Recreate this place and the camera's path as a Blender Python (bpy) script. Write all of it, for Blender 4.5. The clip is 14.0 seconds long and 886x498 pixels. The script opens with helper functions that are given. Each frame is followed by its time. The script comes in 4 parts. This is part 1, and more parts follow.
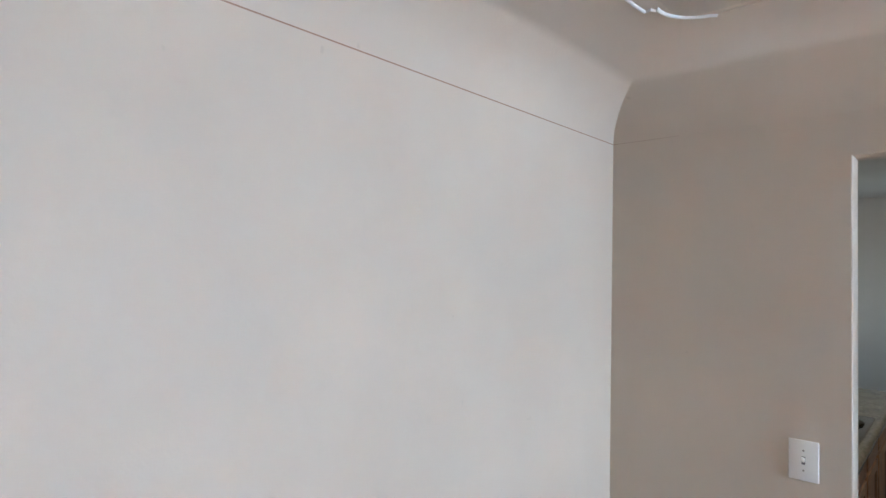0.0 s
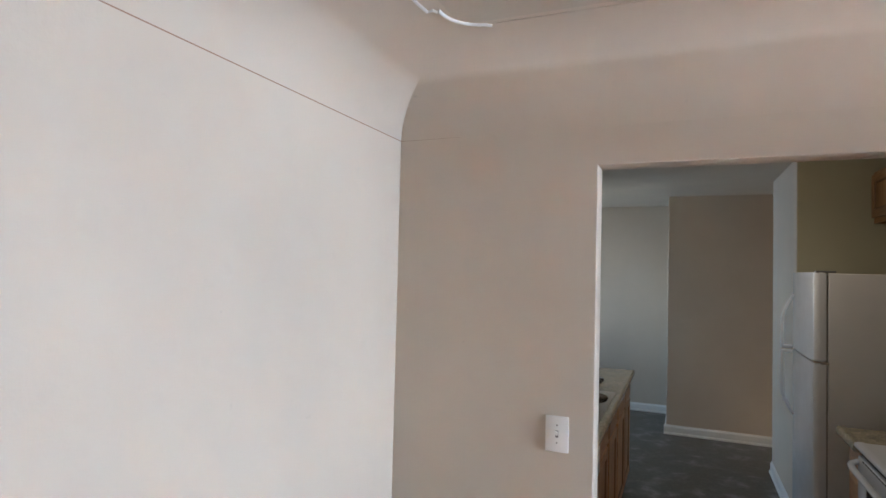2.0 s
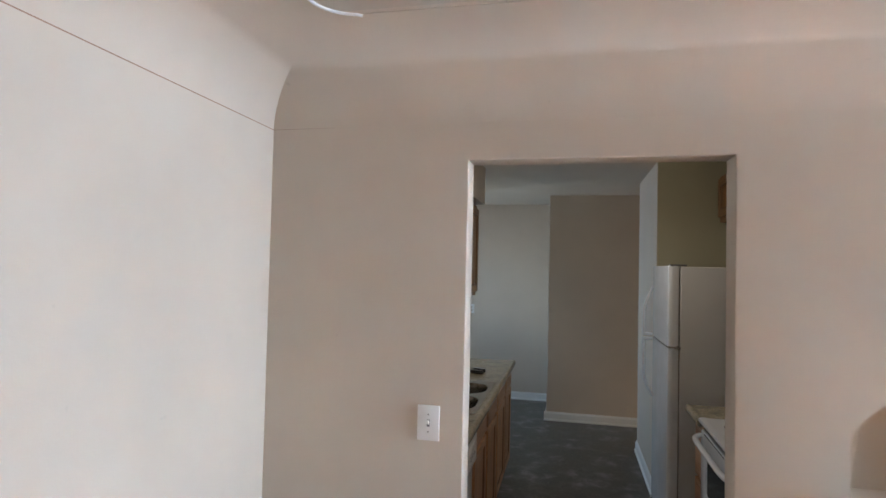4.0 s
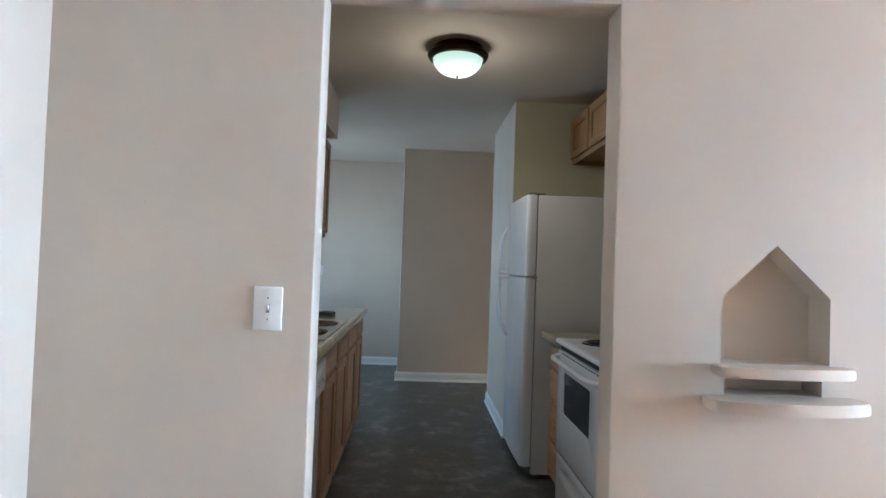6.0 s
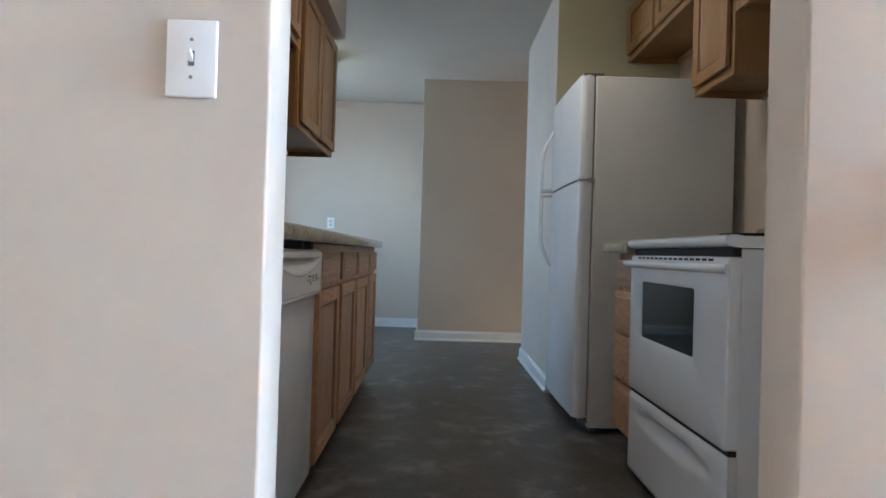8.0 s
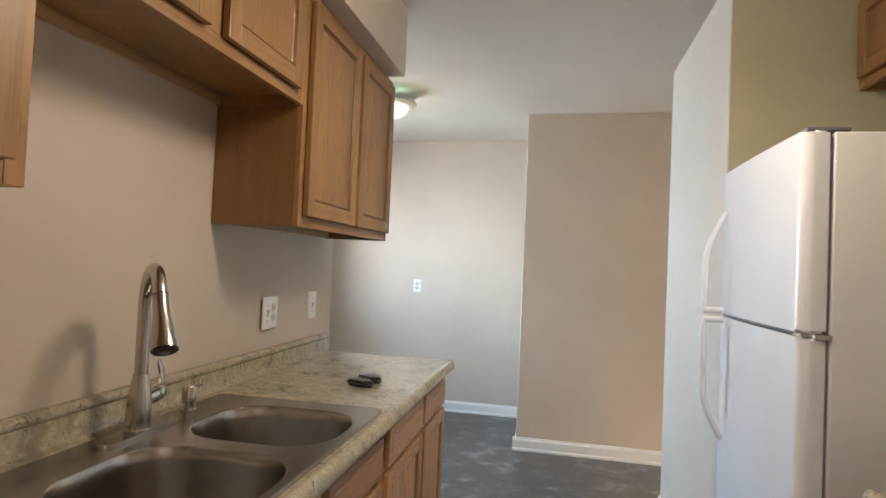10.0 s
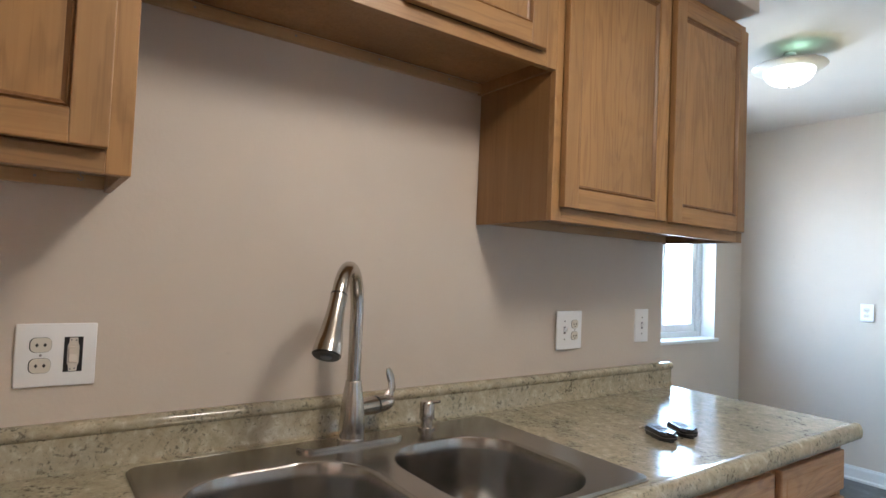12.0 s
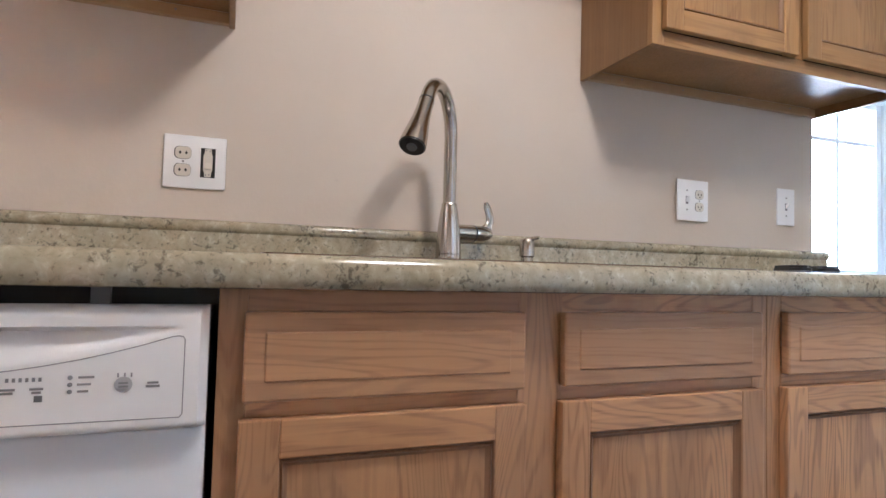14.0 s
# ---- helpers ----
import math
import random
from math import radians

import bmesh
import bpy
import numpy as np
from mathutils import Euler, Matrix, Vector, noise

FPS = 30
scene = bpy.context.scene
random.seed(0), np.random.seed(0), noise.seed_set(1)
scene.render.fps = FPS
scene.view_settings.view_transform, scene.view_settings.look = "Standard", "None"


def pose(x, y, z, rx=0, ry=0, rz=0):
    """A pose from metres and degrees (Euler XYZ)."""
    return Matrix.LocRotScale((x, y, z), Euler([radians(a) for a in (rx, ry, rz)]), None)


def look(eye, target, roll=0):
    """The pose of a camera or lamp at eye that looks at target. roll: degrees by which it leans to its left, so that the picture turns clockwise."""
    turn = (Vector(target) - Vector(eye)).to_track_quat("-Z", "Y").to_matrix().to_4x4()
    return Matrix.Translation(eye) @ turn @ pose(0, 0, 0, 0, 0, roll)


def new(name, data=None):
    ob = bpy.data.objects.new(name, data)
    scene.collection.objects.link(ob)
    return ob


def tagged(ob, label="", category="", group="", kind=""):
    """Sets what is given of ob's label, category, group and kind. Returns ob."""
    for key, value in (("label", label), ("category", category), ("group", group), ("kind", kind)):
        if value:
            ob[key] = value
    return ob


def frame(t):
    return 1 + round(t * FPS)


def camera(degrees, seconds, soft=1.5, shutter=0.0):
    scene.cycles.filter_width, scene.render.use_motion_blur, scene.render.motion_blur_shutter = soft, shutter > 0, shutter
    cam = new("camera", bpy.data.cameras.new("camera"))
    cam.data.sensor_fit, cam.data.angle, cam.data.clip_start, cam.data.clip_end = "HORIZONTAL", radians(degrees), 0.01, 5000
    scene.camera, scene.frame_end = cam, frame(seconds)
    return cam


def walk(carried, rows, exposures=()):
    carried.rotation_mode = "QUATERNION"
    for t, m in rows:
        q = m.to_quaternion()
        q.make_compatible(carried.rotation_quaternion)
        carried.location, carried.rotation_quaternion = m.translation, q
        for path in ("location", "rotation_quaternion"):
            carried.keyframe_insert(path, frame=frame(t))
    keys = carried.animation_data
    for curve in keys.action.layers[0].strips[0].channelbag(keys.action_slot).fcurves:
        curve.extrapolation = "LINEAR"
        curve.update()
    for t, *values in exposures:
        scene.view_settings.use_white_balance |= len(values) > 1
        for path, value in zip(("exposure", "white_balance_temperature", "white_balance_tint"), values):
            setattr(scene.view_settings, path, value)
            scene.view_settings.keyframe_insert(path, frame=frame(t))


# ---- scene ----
cam = camera(75.7, 14.0)
PATH = [
    (0, (0.999, -0.068, 1.733), (-0.354, 1.404, 1.791), 1.1),
    (0.5, (1.001, -0.051, 1.715), (-0.171, 1.568, 1.791), 1.2),
    (1, (1.01, -0.018, 1.716), (0.007, 1.71, 1.785), 1.2),
    (1.5, (1.019, -0.01, 1.715), (0.138, 1.784, 1.783), 1.3),
    (2, (1.027, 0.003, 1.718), (0.246, 1.843, 1.785), 1.4),
    (2.5, (1.024, 0.009, 1.715), (0.314, 1.877, 1.781), 1.4),
    (3, (1.028, 0.009, 1.71), (0.388, 1.903, 1.777), 1.4),
    (3.5, (1.063, 0.016, 1.708), (0.501, 1.935, 1.775), 1.5),
    (4, (1.107, 0.026, 1.704), (0.669, 1.976, 1.768), 1.3),
    (4.2, (1.118, 0.035, 1.697), (0.743, 1.998, 1.758), 1.1),
    (6.3, (1.032, 0.413, 1.177), (1.134, 2.41, 1.226), 2.1),
    (6.5, (1.027, 0.444, 1.078), (1.091, 2.442, 1.124), 1.9),
    (7, (1.017, 0.549, 0.807), (1.043, 2.548, 0.847), 1.7),
    (7.2, (1.006, 0.627, 0.803), (1.036, 2.626, 0.806), 1.7),
    (9.3, (1.096, 1.933, 1.176), (1.022, 3.931, 1.224), 2.0),
    (9.5, (1.107, 2.037, 1.245), (0.957, 4.031, 1.296), 2.1),
    (10, (1.117, 2.279, 1.369), (0.723, 4.239, 1.425), 2.5),
    (10.5, (1.113, 2.478, 1.485), (0.405, 4.348, 1.539), 2.9),
    (11, (1.188, 2.662, 1.533), (0.154, 4.374, 1.588), 3.3),
    (11.5, (1.286, 2.788, 1.457), (-0.115, 4.215, 1.517), 3.4),
    (12, (1.325, 2.898, 1.333), (-0.303, 4.057, 1.408), 2.4),
    (12.5, (1.346, 2.922, 1.207), (-0.35, 3.978, 1.288), 2.1),
    (13, (1.368, 2.934, 1.072), (-0.378, 3.907, 1.159), 1.9),
    (13.5, (1.405, 2.966, 0.986), (-0.389, 3.847, 1.07), 1.8),
    (14, (1.404, 3.028, 0.906), (-0.471, 3.719, 0.989), 1.5),
]
EXPOSURES = [
    (0.0, 3.74, 6530, 10),
    (1.0, 3.90, 6780, 12),
    (4.2, 3.95, 6830, 12),
    (6.3, 4.51, 5880, 6),
    (7.2, 4.59, 5780, 5),
    (8.5, 5.03, 6320, 11),
    (9.3, 5.69, 6770, 13),
    (10.4, 5.61, 7650, 16),
    (11.0, 5.51, 8020, 16),
    (11.5, 5.70, 6570, 12),
    (12.5, 5.96, 6120, 13),
    (13.5, 6.22, 5920, 16),
    (14.0, 6.34, 5820, 16),
]
walk(cam, [(t, look(eye, target, roll)) for t, eye, target, roll in PATH], EXPOSURES)

# ---- world, sun, windows' skylight, lamps ----
world = bpy.data.worlds.new("sky")
scene.world = world
world.use_nodes = True
wn = world.node_tree
sky = wn.nodes.new("ShaderNodeTexSky")
sky.sky_type, sky.sun_disc = "NISHITA", False
sky.sun_elevation, sky.sun_rotation = radians(42), radians(75)
wn.nodes["Background"].inputs["Strength"].default_value = 0.05
wn.links.new(sky.outputs["Color"], wn.nodes["Background"].inputs["Color"])


def lamp(name, kind, m, power, colour, **more):
    data = bpy.data.lights.new(name, kind)
    data.energy, data.color = power, colour
    for key in more:
        if key == "size":
            data.shape, data.size, data.size_y = "RECTANGLE", more[key][0], more[key][1]
        elif key == "radius":
            data.shadow_soft_size = more[key]
        elif key == "cone":
            data.spot_size, data.spot_blend = radians(more[key][0]), more[key][1]
        elif key == "angle":
            data.angle = radians(more[key])
        elif key == "spread":
            data.spread = radians(more[key])
    ob = new(name, data)
    ob.matrix_world = m
    return ob


SUN_FROM = Vector((math.cos(radians(42)) * math.sin(radians(75)), math.cos(radians(42)) * math.cos(radians(75)), math.sin(radians(42))))
lamp("sun", "SUN", look(SUN_FROM * 30, (0, 0, 0)), 4.2, (1.0, 0.90, 0.75), angle=0.5)
lamp("east_window_sky", "AREA", look((6.12, 1.2, 1.36), (0.0, 0.9, 0.8)), 7.9, (0.53, 0.75, 1.0), size=(1.35, 1.45), spread=115)
# Faint fill through an added south window, out of view.
lamp("south_fill_sky", "AREA", look((1.75, -5.62, 1.35), (1.4, 0, -0.4)), 0.12, (0.80, 0.90, 1.0), size=(1.3, 1.45))
lamp("nook_window_sky", "AREA", look((-1.62, 6.75, 1.57), (1.2, 5.75, 1.12)), 2.15, (0.42, 0.70, 1.0), size=(1.50, 1.50), spread=140)
# Warm light out of the hall; its source is unseen, the window added.
lamp("hall_warm_fill", "AREA", look((3.92, 6.31, 1.92), (1.5, 6.1, 1.5)), 0.55, (1.0, 0.86, 0.70), size=(0.40, 0.34))
lamp("kitchen_bulb", "SPOT", pose(1.235, 3.63, 2.30), 0.48, (1.0, 0.90, 0.77), radius=0.17, cone=(177, 0.5))
lamp("kitchen_bulb_side", "POINT", pose(1.235, 3.63, 2.27), 0.30, (1.0, 0.90, 0.77), radius=0.17)
lamp("nook_bulb", "POINT", pose(-0.06, 6.08, 2.16), 0.07, (1.0, 0.92, 0.56), radius=0.10)
lamp("nook_bulb_leak", "POINT", pose(0.02, 6.00, 2.505), 0.005, (0.50, 1.0, 0.80), radius=0.03)

# ---- materials ----


class Mat:
    """A node material with short calls to add and join nodes."""

    def __init__(self, name, colour=(0.8, 0.8, 0.8), rough=0.5, metal=0.0):
        self.m = bpy.data.materials.new(name)
        self.m.use_nodes = True
        self.t = self.m.node_tree
        self.b = self.t.nodes["Principled BSDF"]
        self.set("Base Color", (*colour, 1)), self.set("Roughness", rough), self.set("Metallic", metal)

    def set(self, name, value):
        self.b.inputs[name].default_value = value
        return self

    def node(self, kind, ins=(), **props):
        n = self.t.nodes.new(kind)
        if "operation" in props:
            n.operation = props["operation"]
        if "blend_type" in props:
            n.data_type, n.blend_type = "RGBA", props["blend_type"]
        if "wave_type" in props:
            n.wave_type, n.bands_direction = props["wave_type"], props.get("bands_direction", "X")
        if "feature" in props:
            n.feature = props["feature"]
        for key, value in dict(ins).items():
            sock = n.inputs[key]
            if isinstance(value, bpy.types.NodeSocket):
                self.t.links.new(value, sock)
            else:
                sock.default_value = value
        return n

    def coords(self, scale=(1, 1, 1), jitter=0.0):
        out = self.node("ShaderNodeTexCoord").outputs["Object"]
        if jitter:
            rnd = self.node("ShaderNodeObjectInfo").outputs["Random"]
            off = self.node("ShaderNodeVectorMath", {0: (jitter, jitter * 1.7, jitter * 0.6)}, operation="SCALE")
            self.t.links.new(rnd, off.inputs["Scale"])
            out = self.node("ShaderNodeVectorMath", {0: out, 1: off.outputs[0]}, operation="ADD").outputs[0]
        return self.node("ShaderNodeVectorMath", {0: out, 1: scale}, operation="MULTIPLY").outputs[0]

    def noise(self, vec, scale, detail=4.0, rough=0.55, distort=0.0):
        return self.node("ShaderNodeTexNoise", {"Vector": vec, "Scale": scale, "Detail": detail, "Roughness": rough, "Distortion": distort}).outputs["Fac"]

    def ramp(self, fac, stops):
        n = self.node("ShaderNodeValToRGB", {"Fac": fac})
        el = n.color_ramp.elements
        while len(el) < len(stops):
            el.new(0.5)
        for e, (pos, c) in zip(el, stops):
            e.position, e.color = pos, (*c, 1) if len(c) == 3 else c
        return n.outputs["Color"]

    def grey(self, fac, a, b, lo=0.0, hi=1.0):
        return self.node("ShaderNodeMapRange", {"Value": fac, "From Min": a, "From Max": b, "To Min": lo, "To Max": hi}).outputs[0]

    def mix(self, fac, a, b, how="MIX"):
        n = self.t.nodes.new("ShaderNodeMix")
        n.data_type, n.blend_type = "RGBA", how
        for i, v in ((0, fac), (6, a), (7, b)):
            if isinstance(v, bpy.types.NodeSocket):
                self.t.links.new(v, n.inputs[i])
            else:
                n.inputs[i].default_value = v if i == 0 else (*v, 1)
        return n.outputs[2]

    def link(self, out, name):
        self.t.links.new(out, self.b.inputs[name])
        return self

    def bump(self, height, strength, dist=0.002):
        n = self.node("ShaderNodeBump", {"Height": height, "Strength": strength, "Distance": dist})
        return self.link(n.outputs["Normal"], "Normal")


def paint(name, colour, rough=0.6, grain=90.0, bump=0.25, tint=0.06):
    k = Mat(name, colour, rough)
    v = k.coords()
    big, fine = k.noise(v, 1.3, 3), k.noise(v, grain, 3)
    c = k.mix(k.grey(big, 0.3, 0.7, 0, 1), [x * (1 - tint) for x in colour], [min(1, x * (1 + tint)) for x in colour])
    c = k.mix(k.grey(k.noise(v, 14, 4), 0.62, 0.75, 0, 0.12), c, [x * 0.82 for x in colour])
    c = k.mix(k.grey(k.noise(v, 21, 2, 0.4), 0.77, 0.84, 0, 0.35), c, [x * 0.62 for x in colour])
    k.link(c, "Base Color").bump(fine, bump, 0.0015)
    k.link(k.grey(big, 0.3, 0.7, rough - 0.06, rough + 0.06), "Roughness")
    return k.m


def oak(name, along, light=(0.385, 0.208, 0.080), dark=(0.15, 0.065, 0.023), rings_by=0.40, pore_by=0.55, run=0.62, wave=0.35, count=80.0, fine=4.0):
    """Oak with pores and arched growth rings; along: 0, 1, 2 for the axis of the grain."""
    k = Mat(name, light, 0.42)
    s = [7.0, 7.0, 7.0]
    s[along] = run
    v = k.coords(s, 7.3)
    field = k.noise(v, 1.0, fine, 0.5, wave)
    rings = k.node("ShaderNodeMath", {0: k.node("ShaderNodeMath", {0: field, 1: count}, operation="MULTIPLY").outputs[0]}, operation="SINE").outputs[0]
    f = [175.0, 175.0, 175.0]
    f[along] = 4.5 if run < 1 else 9.0
    pores = k.noise(k.coords(f, 7.3), 1.0, 2, 0.6)
    tone = k.noise(k.coords([x * 0.5 for x in s], 3.1), 1.0, 2)
    c = k.mix(k.grey(tone, 0.3, 0.7), [x * 0.66 for x in light], [x * 1.22 for x in light])
    b = [26.0, 26.0, 26.0]
    b[along] = 0.9
    streak = k.noise(k.coords(b, 5.1), 1.0, 3, 0.6)
    c = k.mix(k.grey(streak, 0.50, 0.68, 0, 0.45), c, [a * 0.45 + b * 0.55 for a, b in zip(dark, light)])
    c = k.mix(k.grey(streak, 0.44, 0.30, 0, 0.35), c, [min(1, x * 1.45) for x in light])
    c = k.mix(k.grey(rings, 0.2, 1.0, 0, rings_by), c, [a * 0.72 + b * 0.28 for a, b in zip(dark, light)])
    fleck = k.node("ShaderNodeMath", {0: k.grey(pores, 0.49, 0.66, 0, pore_by), 1: k.grey(rings, -0.5, 0.9, 0.25, 1.0)}, operation="MULTIPLY").outputs[0]
    c = k.mix(fleck, c, [a * 0.8 + b * 0.2 for a, b in zip(dark, light)])
    stain = k.noise(k.coords((4.5, 4.5, 4.5), 11.0), 1.0, 5, 0.62, 0.4)
    c = k.mix(k.grey(stain, 0.58, 0.72, 0, 0.40), c, [light[0] * 0.42, light[1] * 0.36, light[2] * 0.34])
    rnd = k.node("ShaderNodeObjectInfo").outputs["Random"]
    c = k.mix(k.grey(rnd, 0, 1, 0, 0.46), c, [light[0] * 0.62, light[1] * 0.66, light[2] * 0.80])
    k.link(c, "Base Color").link(k.grey(pores, 0.4, 0.7, 0.36, 0.52), "Roughness").bump(pores, 0.12, 0.0006)
    k.set("Coat Weight", 0.06).set("Coat Roughness", 0.35)
    return k.m


def laminate():
    """Granite-look laminate: cream and olive clouds, grey-green and brown clusters of flecks."""
    k = Mat("granite_laminate", (0.4, 0.36, 0.26), 0.22)
    v = k.coords()
    a = k.noise(v, 44, 4, 0.62, 0.4)
    cluster = k.noise(v, 11, 3, 0.6)
    b = k.node("ShaderNodeMath", {0: k.noise(v, 90, 4, 0.62, 0.4), 1: k.grey(cluster, 0.35, 0.68, -0.10, 0.09)}, operation="ADD").outputs[0]
    c = k.ramp(a, [(0.30, (0.31, 0.272, 0.186)), (0.43, (0.375, 0.330, 0.232)), (0.55, (0.42, 0.372, 0.268)), (0.70, (0.56, 0.505, 0.385))])
    c = k.mix(k.grey(cluster, 0.50, 0.66, 0, 0.35), c, (0.25, 0.238, 0.17))
    c = k.mix(k.grey(b, 0.53, 0.63, 0, 0.45), c, (0.16, 0.148, 0.105))
    c = k.mix(k.grey(b, 0.60, 0.69, 0, 0.6), c, (0.065, 0.054, 0.040))
    c = k.mix(k.grey(k.noise(v, 130, 4, 0.65), 0.60, 0.70, 0, 0.6), c, (0.14, 0.10, 0.065))
    k.link(c, "Base Color").set("Roughness", 0.14).set("Specular IOR Level", 0.8)
    return k.m


def vinyl():
    """Dark slate-look sheet vinyl: grey-brown, clouded, with faint large tiles."""
    k = Mat("slate_vinyl", (0.06, 0.055, 0.05), 0.45)
    v = k.coords()
    cloud = k.noise(v, 5.5, 3.5, 0.58, 0.25)
    fine = k.noise(v, 38, 5, 0.6)
    warm = k.noise(v, 2.2, 3)
    c = k.ramp(cloud, [(0.30, (0.034, 0.031, 0.029)), (0.44, (0.066, 0.061, 0.057)), (0.55, (0.115, 0.110, 0.106)), (0.66, (0.215, 0.212, 0.21))])
    c = k.mix(k.grey(warm, 0.45, 0.62, 0, 0.55), c, (0.070, 0.052, 0.038))
    c = k.mix(k.grey(fine, 0.52, 0.72, 0, 0.5), c, (0.16, 0.15, 0.138))
    c = k.mix(k.grey(k.noise(v, 17, 3), 0.58, 0.70, 0, 0.5), c, (0.035, 0.031, 0.028))
    c = k.mix(k.grey(k.noise(v, 75, 2), 0.76, 0.80, 0, 0.5), c, (0.45, 0.44, 0.42))
    k.link(c, "Base Color").link(k.grey(cloud, 0.3, 0.7, 0.34, 0.52), "Roughness").bump(fine, 0.25, 0.002)
    return k.m


def enamel(name, colour, rough=0.25, pebble=0.0):
    k = Mat(name, colour, rough)
    v = k.coords()
    c = k.mix(k.grey(k.noise(v, 3, 3), 0.3, 0.7), colour, [x * 0.95 for x in colour])
    k.link(c, "Base Color").link(k.grey(k.noise(v, 9, 4), 0.3, 0.7, rough - 0.03, rough + 0.05), "Roughness")
    if pebble:
        k.bump(k.noise(v, 420, 2), pebble, 0.0008)
    return k.m


def metal(name, colour, rough, brushed=None):
    k = Mat(name, colour, rough, 1.0)
    v = k.coords()
    if brushed:
        n = k.noise(k.coords(brushed), 1.0, 3, 0.6)
        k.link(k.grey(n, 0.3, 0.7, rough - 0.02, rough + 0.035), "Roughness").bump(n, 0.06, 0.0004)
    else:
        k.link(k.grey(k.noise(v, 60, 3), 0.3, 0.7, rough - 0.01, rough + 0.04), "Roughness")
    return k.m


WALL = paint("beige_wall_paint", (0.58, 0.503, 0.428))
# Same beige as the walls, darkened in colour to shade the ceilings.
CEIL = paint("shaded_ceiling_paint", (0.52, 0.465, 0.40), 0.75, 60, 0.35)
TRIM = paint("white_trim_paint", (0.74, 0.75, 0.75), 0.35, 40, 0.06, 0.03)
# Wall cabinet oak, darkened in colour to offset the near lamp's light.
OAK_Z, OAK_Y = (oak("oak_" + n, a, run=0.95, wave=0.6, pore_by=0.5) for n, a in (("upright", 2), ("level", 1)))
# Carcass oak, darkened in colour for the shade on sides and undersides.
OAK_PANEL = oak("oak_carcass_shaded", 2, (0.30, 0.156, 0.057), (0.16, 0.073, 0.026), 0.16, 0.3, 0.8, 0.5)
# Base cabinets' honey oak, lightened in colour where less lamp light falls.
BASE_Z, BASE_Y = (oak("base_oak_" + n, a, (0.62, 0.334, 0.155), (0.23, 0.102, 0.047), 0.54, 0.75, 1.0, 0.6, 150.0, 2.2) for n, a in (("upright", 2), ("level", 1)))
GROOVE = oak("stained_oak_moulding", 2, (0.22, 0.105, 0.036), (0.12, 0.052, 0.018))
BASE_GROOVE = oak("stained_base_moulding", 2, (0.33, 0.175, 0.088), (0.17, 0.082, 0.042))
RAW = oak("raw_pine_strip", 1, (0.52, 0.33, 0.16), (0.36, 0.20, 0.09))
LAMINATE, VINYL = laminate(), vinyl()
WHITE = enamel("white_enamel", (0.77, 0.80, 0.84), 0.20)
PEBBLE = enamel("white_pebbled_enamel", (0.65, 0.655, 0.65), 0.35, 0.35)
PLASTIC = enamel("white_plastic", (0.84, 0.84, 0.84), 0.35)
IVORY = enamel("ivory_plastic", (0.68, 0.63, 0.55), 0.4)
GREYP = enamel("grey_plastic", (0.16, 0.16, 0.17), 0.45)
INK = enamel("grey_ink", (0.24, 0.24, 0.25), 0.6)
OLIVE = paint("olive_wall_paint", (0.46, 0.44, 0.315))
BLACK = enamel("black_plastic", (0.012, 0.012, 0.013), 0.34)
DARK = enamel("dark_gap", (0.02, 0.018, 0.016), 0.8)
STEEL = metal("brushed_steel", (0.38, 0.36, 0.335), 0.225, (30, 30, 30))
NICKEL = metal("brushed_nickel", (0.52, 0.485, 0.44), 0.17)
DULL = metal("dull_screw_metal", (0.30, 0.29, 0.28), 0.38)
CHROME = metal("chrome", (0.72, 0.72, 0.72), 0.10)
BRONZE = metal("dark_bronze", (0.045, 0.032, 0.024), 0.38)
SATIN = enamel("satin_white_metal", (0.44, 0.43, 0.41), 0.35)
COIL = metal("heating_coil", (0.03, 0.03, 0.032), 0.5)
OVEN_GLASS = enamel("dark_oven_glass", (0.012, 0.013, 0.014), 0.06)
GLASS = Mat("window_glass", (1, 1, 1), 0.0).set("Transmission Weight", 1.0).set("IOR", 1.45).m


def glowing(name, colour, strength):
    k = Mat(name, (0.8, 0.8, 0.78), 0.3)
    v = k.coords((1, 1, 1))
    c = k.mix(k.grey(k.noise(v, 9, 3, 0.6, 1.5), 0.35, 0.7), colour, [x * 0.72 for x in colour])
    k.link(c, "Emission Color").set("Emission Strength", strength)
    return k.m


DOME_K = glowing("lit_alabaster_glass", (0.72, 1.0, 0.86), 0.040)
DOME_N = glowing("lit_frosted_glass", (0.90, 1.0, 0.93), 0.036)

# ---- mesh helpers ----
ORIGIN = {}


def thing(name, at, label, category, group=""):
    ob = new(name)
    ob.location = at
    ob.empty_display_size = 0.05
    ORIGIN[ob.name] = Vector(at)
    return tagged(ob, label, category, group)


def mesh_of(name, bm, material, smooth=False):
    bmesh.ops.recalc_face_normals(bm, faces=bm.faces)
    data = bpy.data.meshes.new(name)
    if smooth:
        for f in bm.faces:
            f.smooth = True
        for e in bm.edges:
            if len(e.link_faces) == 2 and e.calc_face_angle(0) > radians(38):
                e.smooth = False
    bm.to_mesh(data)
    bm.free()
    data.materials.append(material)
    return data


def part(name, bm, material, parent, label="", smooth=False):
    """One mesh object under a thing or a part; bm is in world places."""
    base = ORIGIN[parent.name]
    bmesh.ops.translate(bm, verts=bm.verts, vec=-base)
    ob = new(name, mesh_of(name, bm, material, smooth))
    ob.parent = parent
    ORIGIN[ob.name] = base
    return tagged(ob, label)


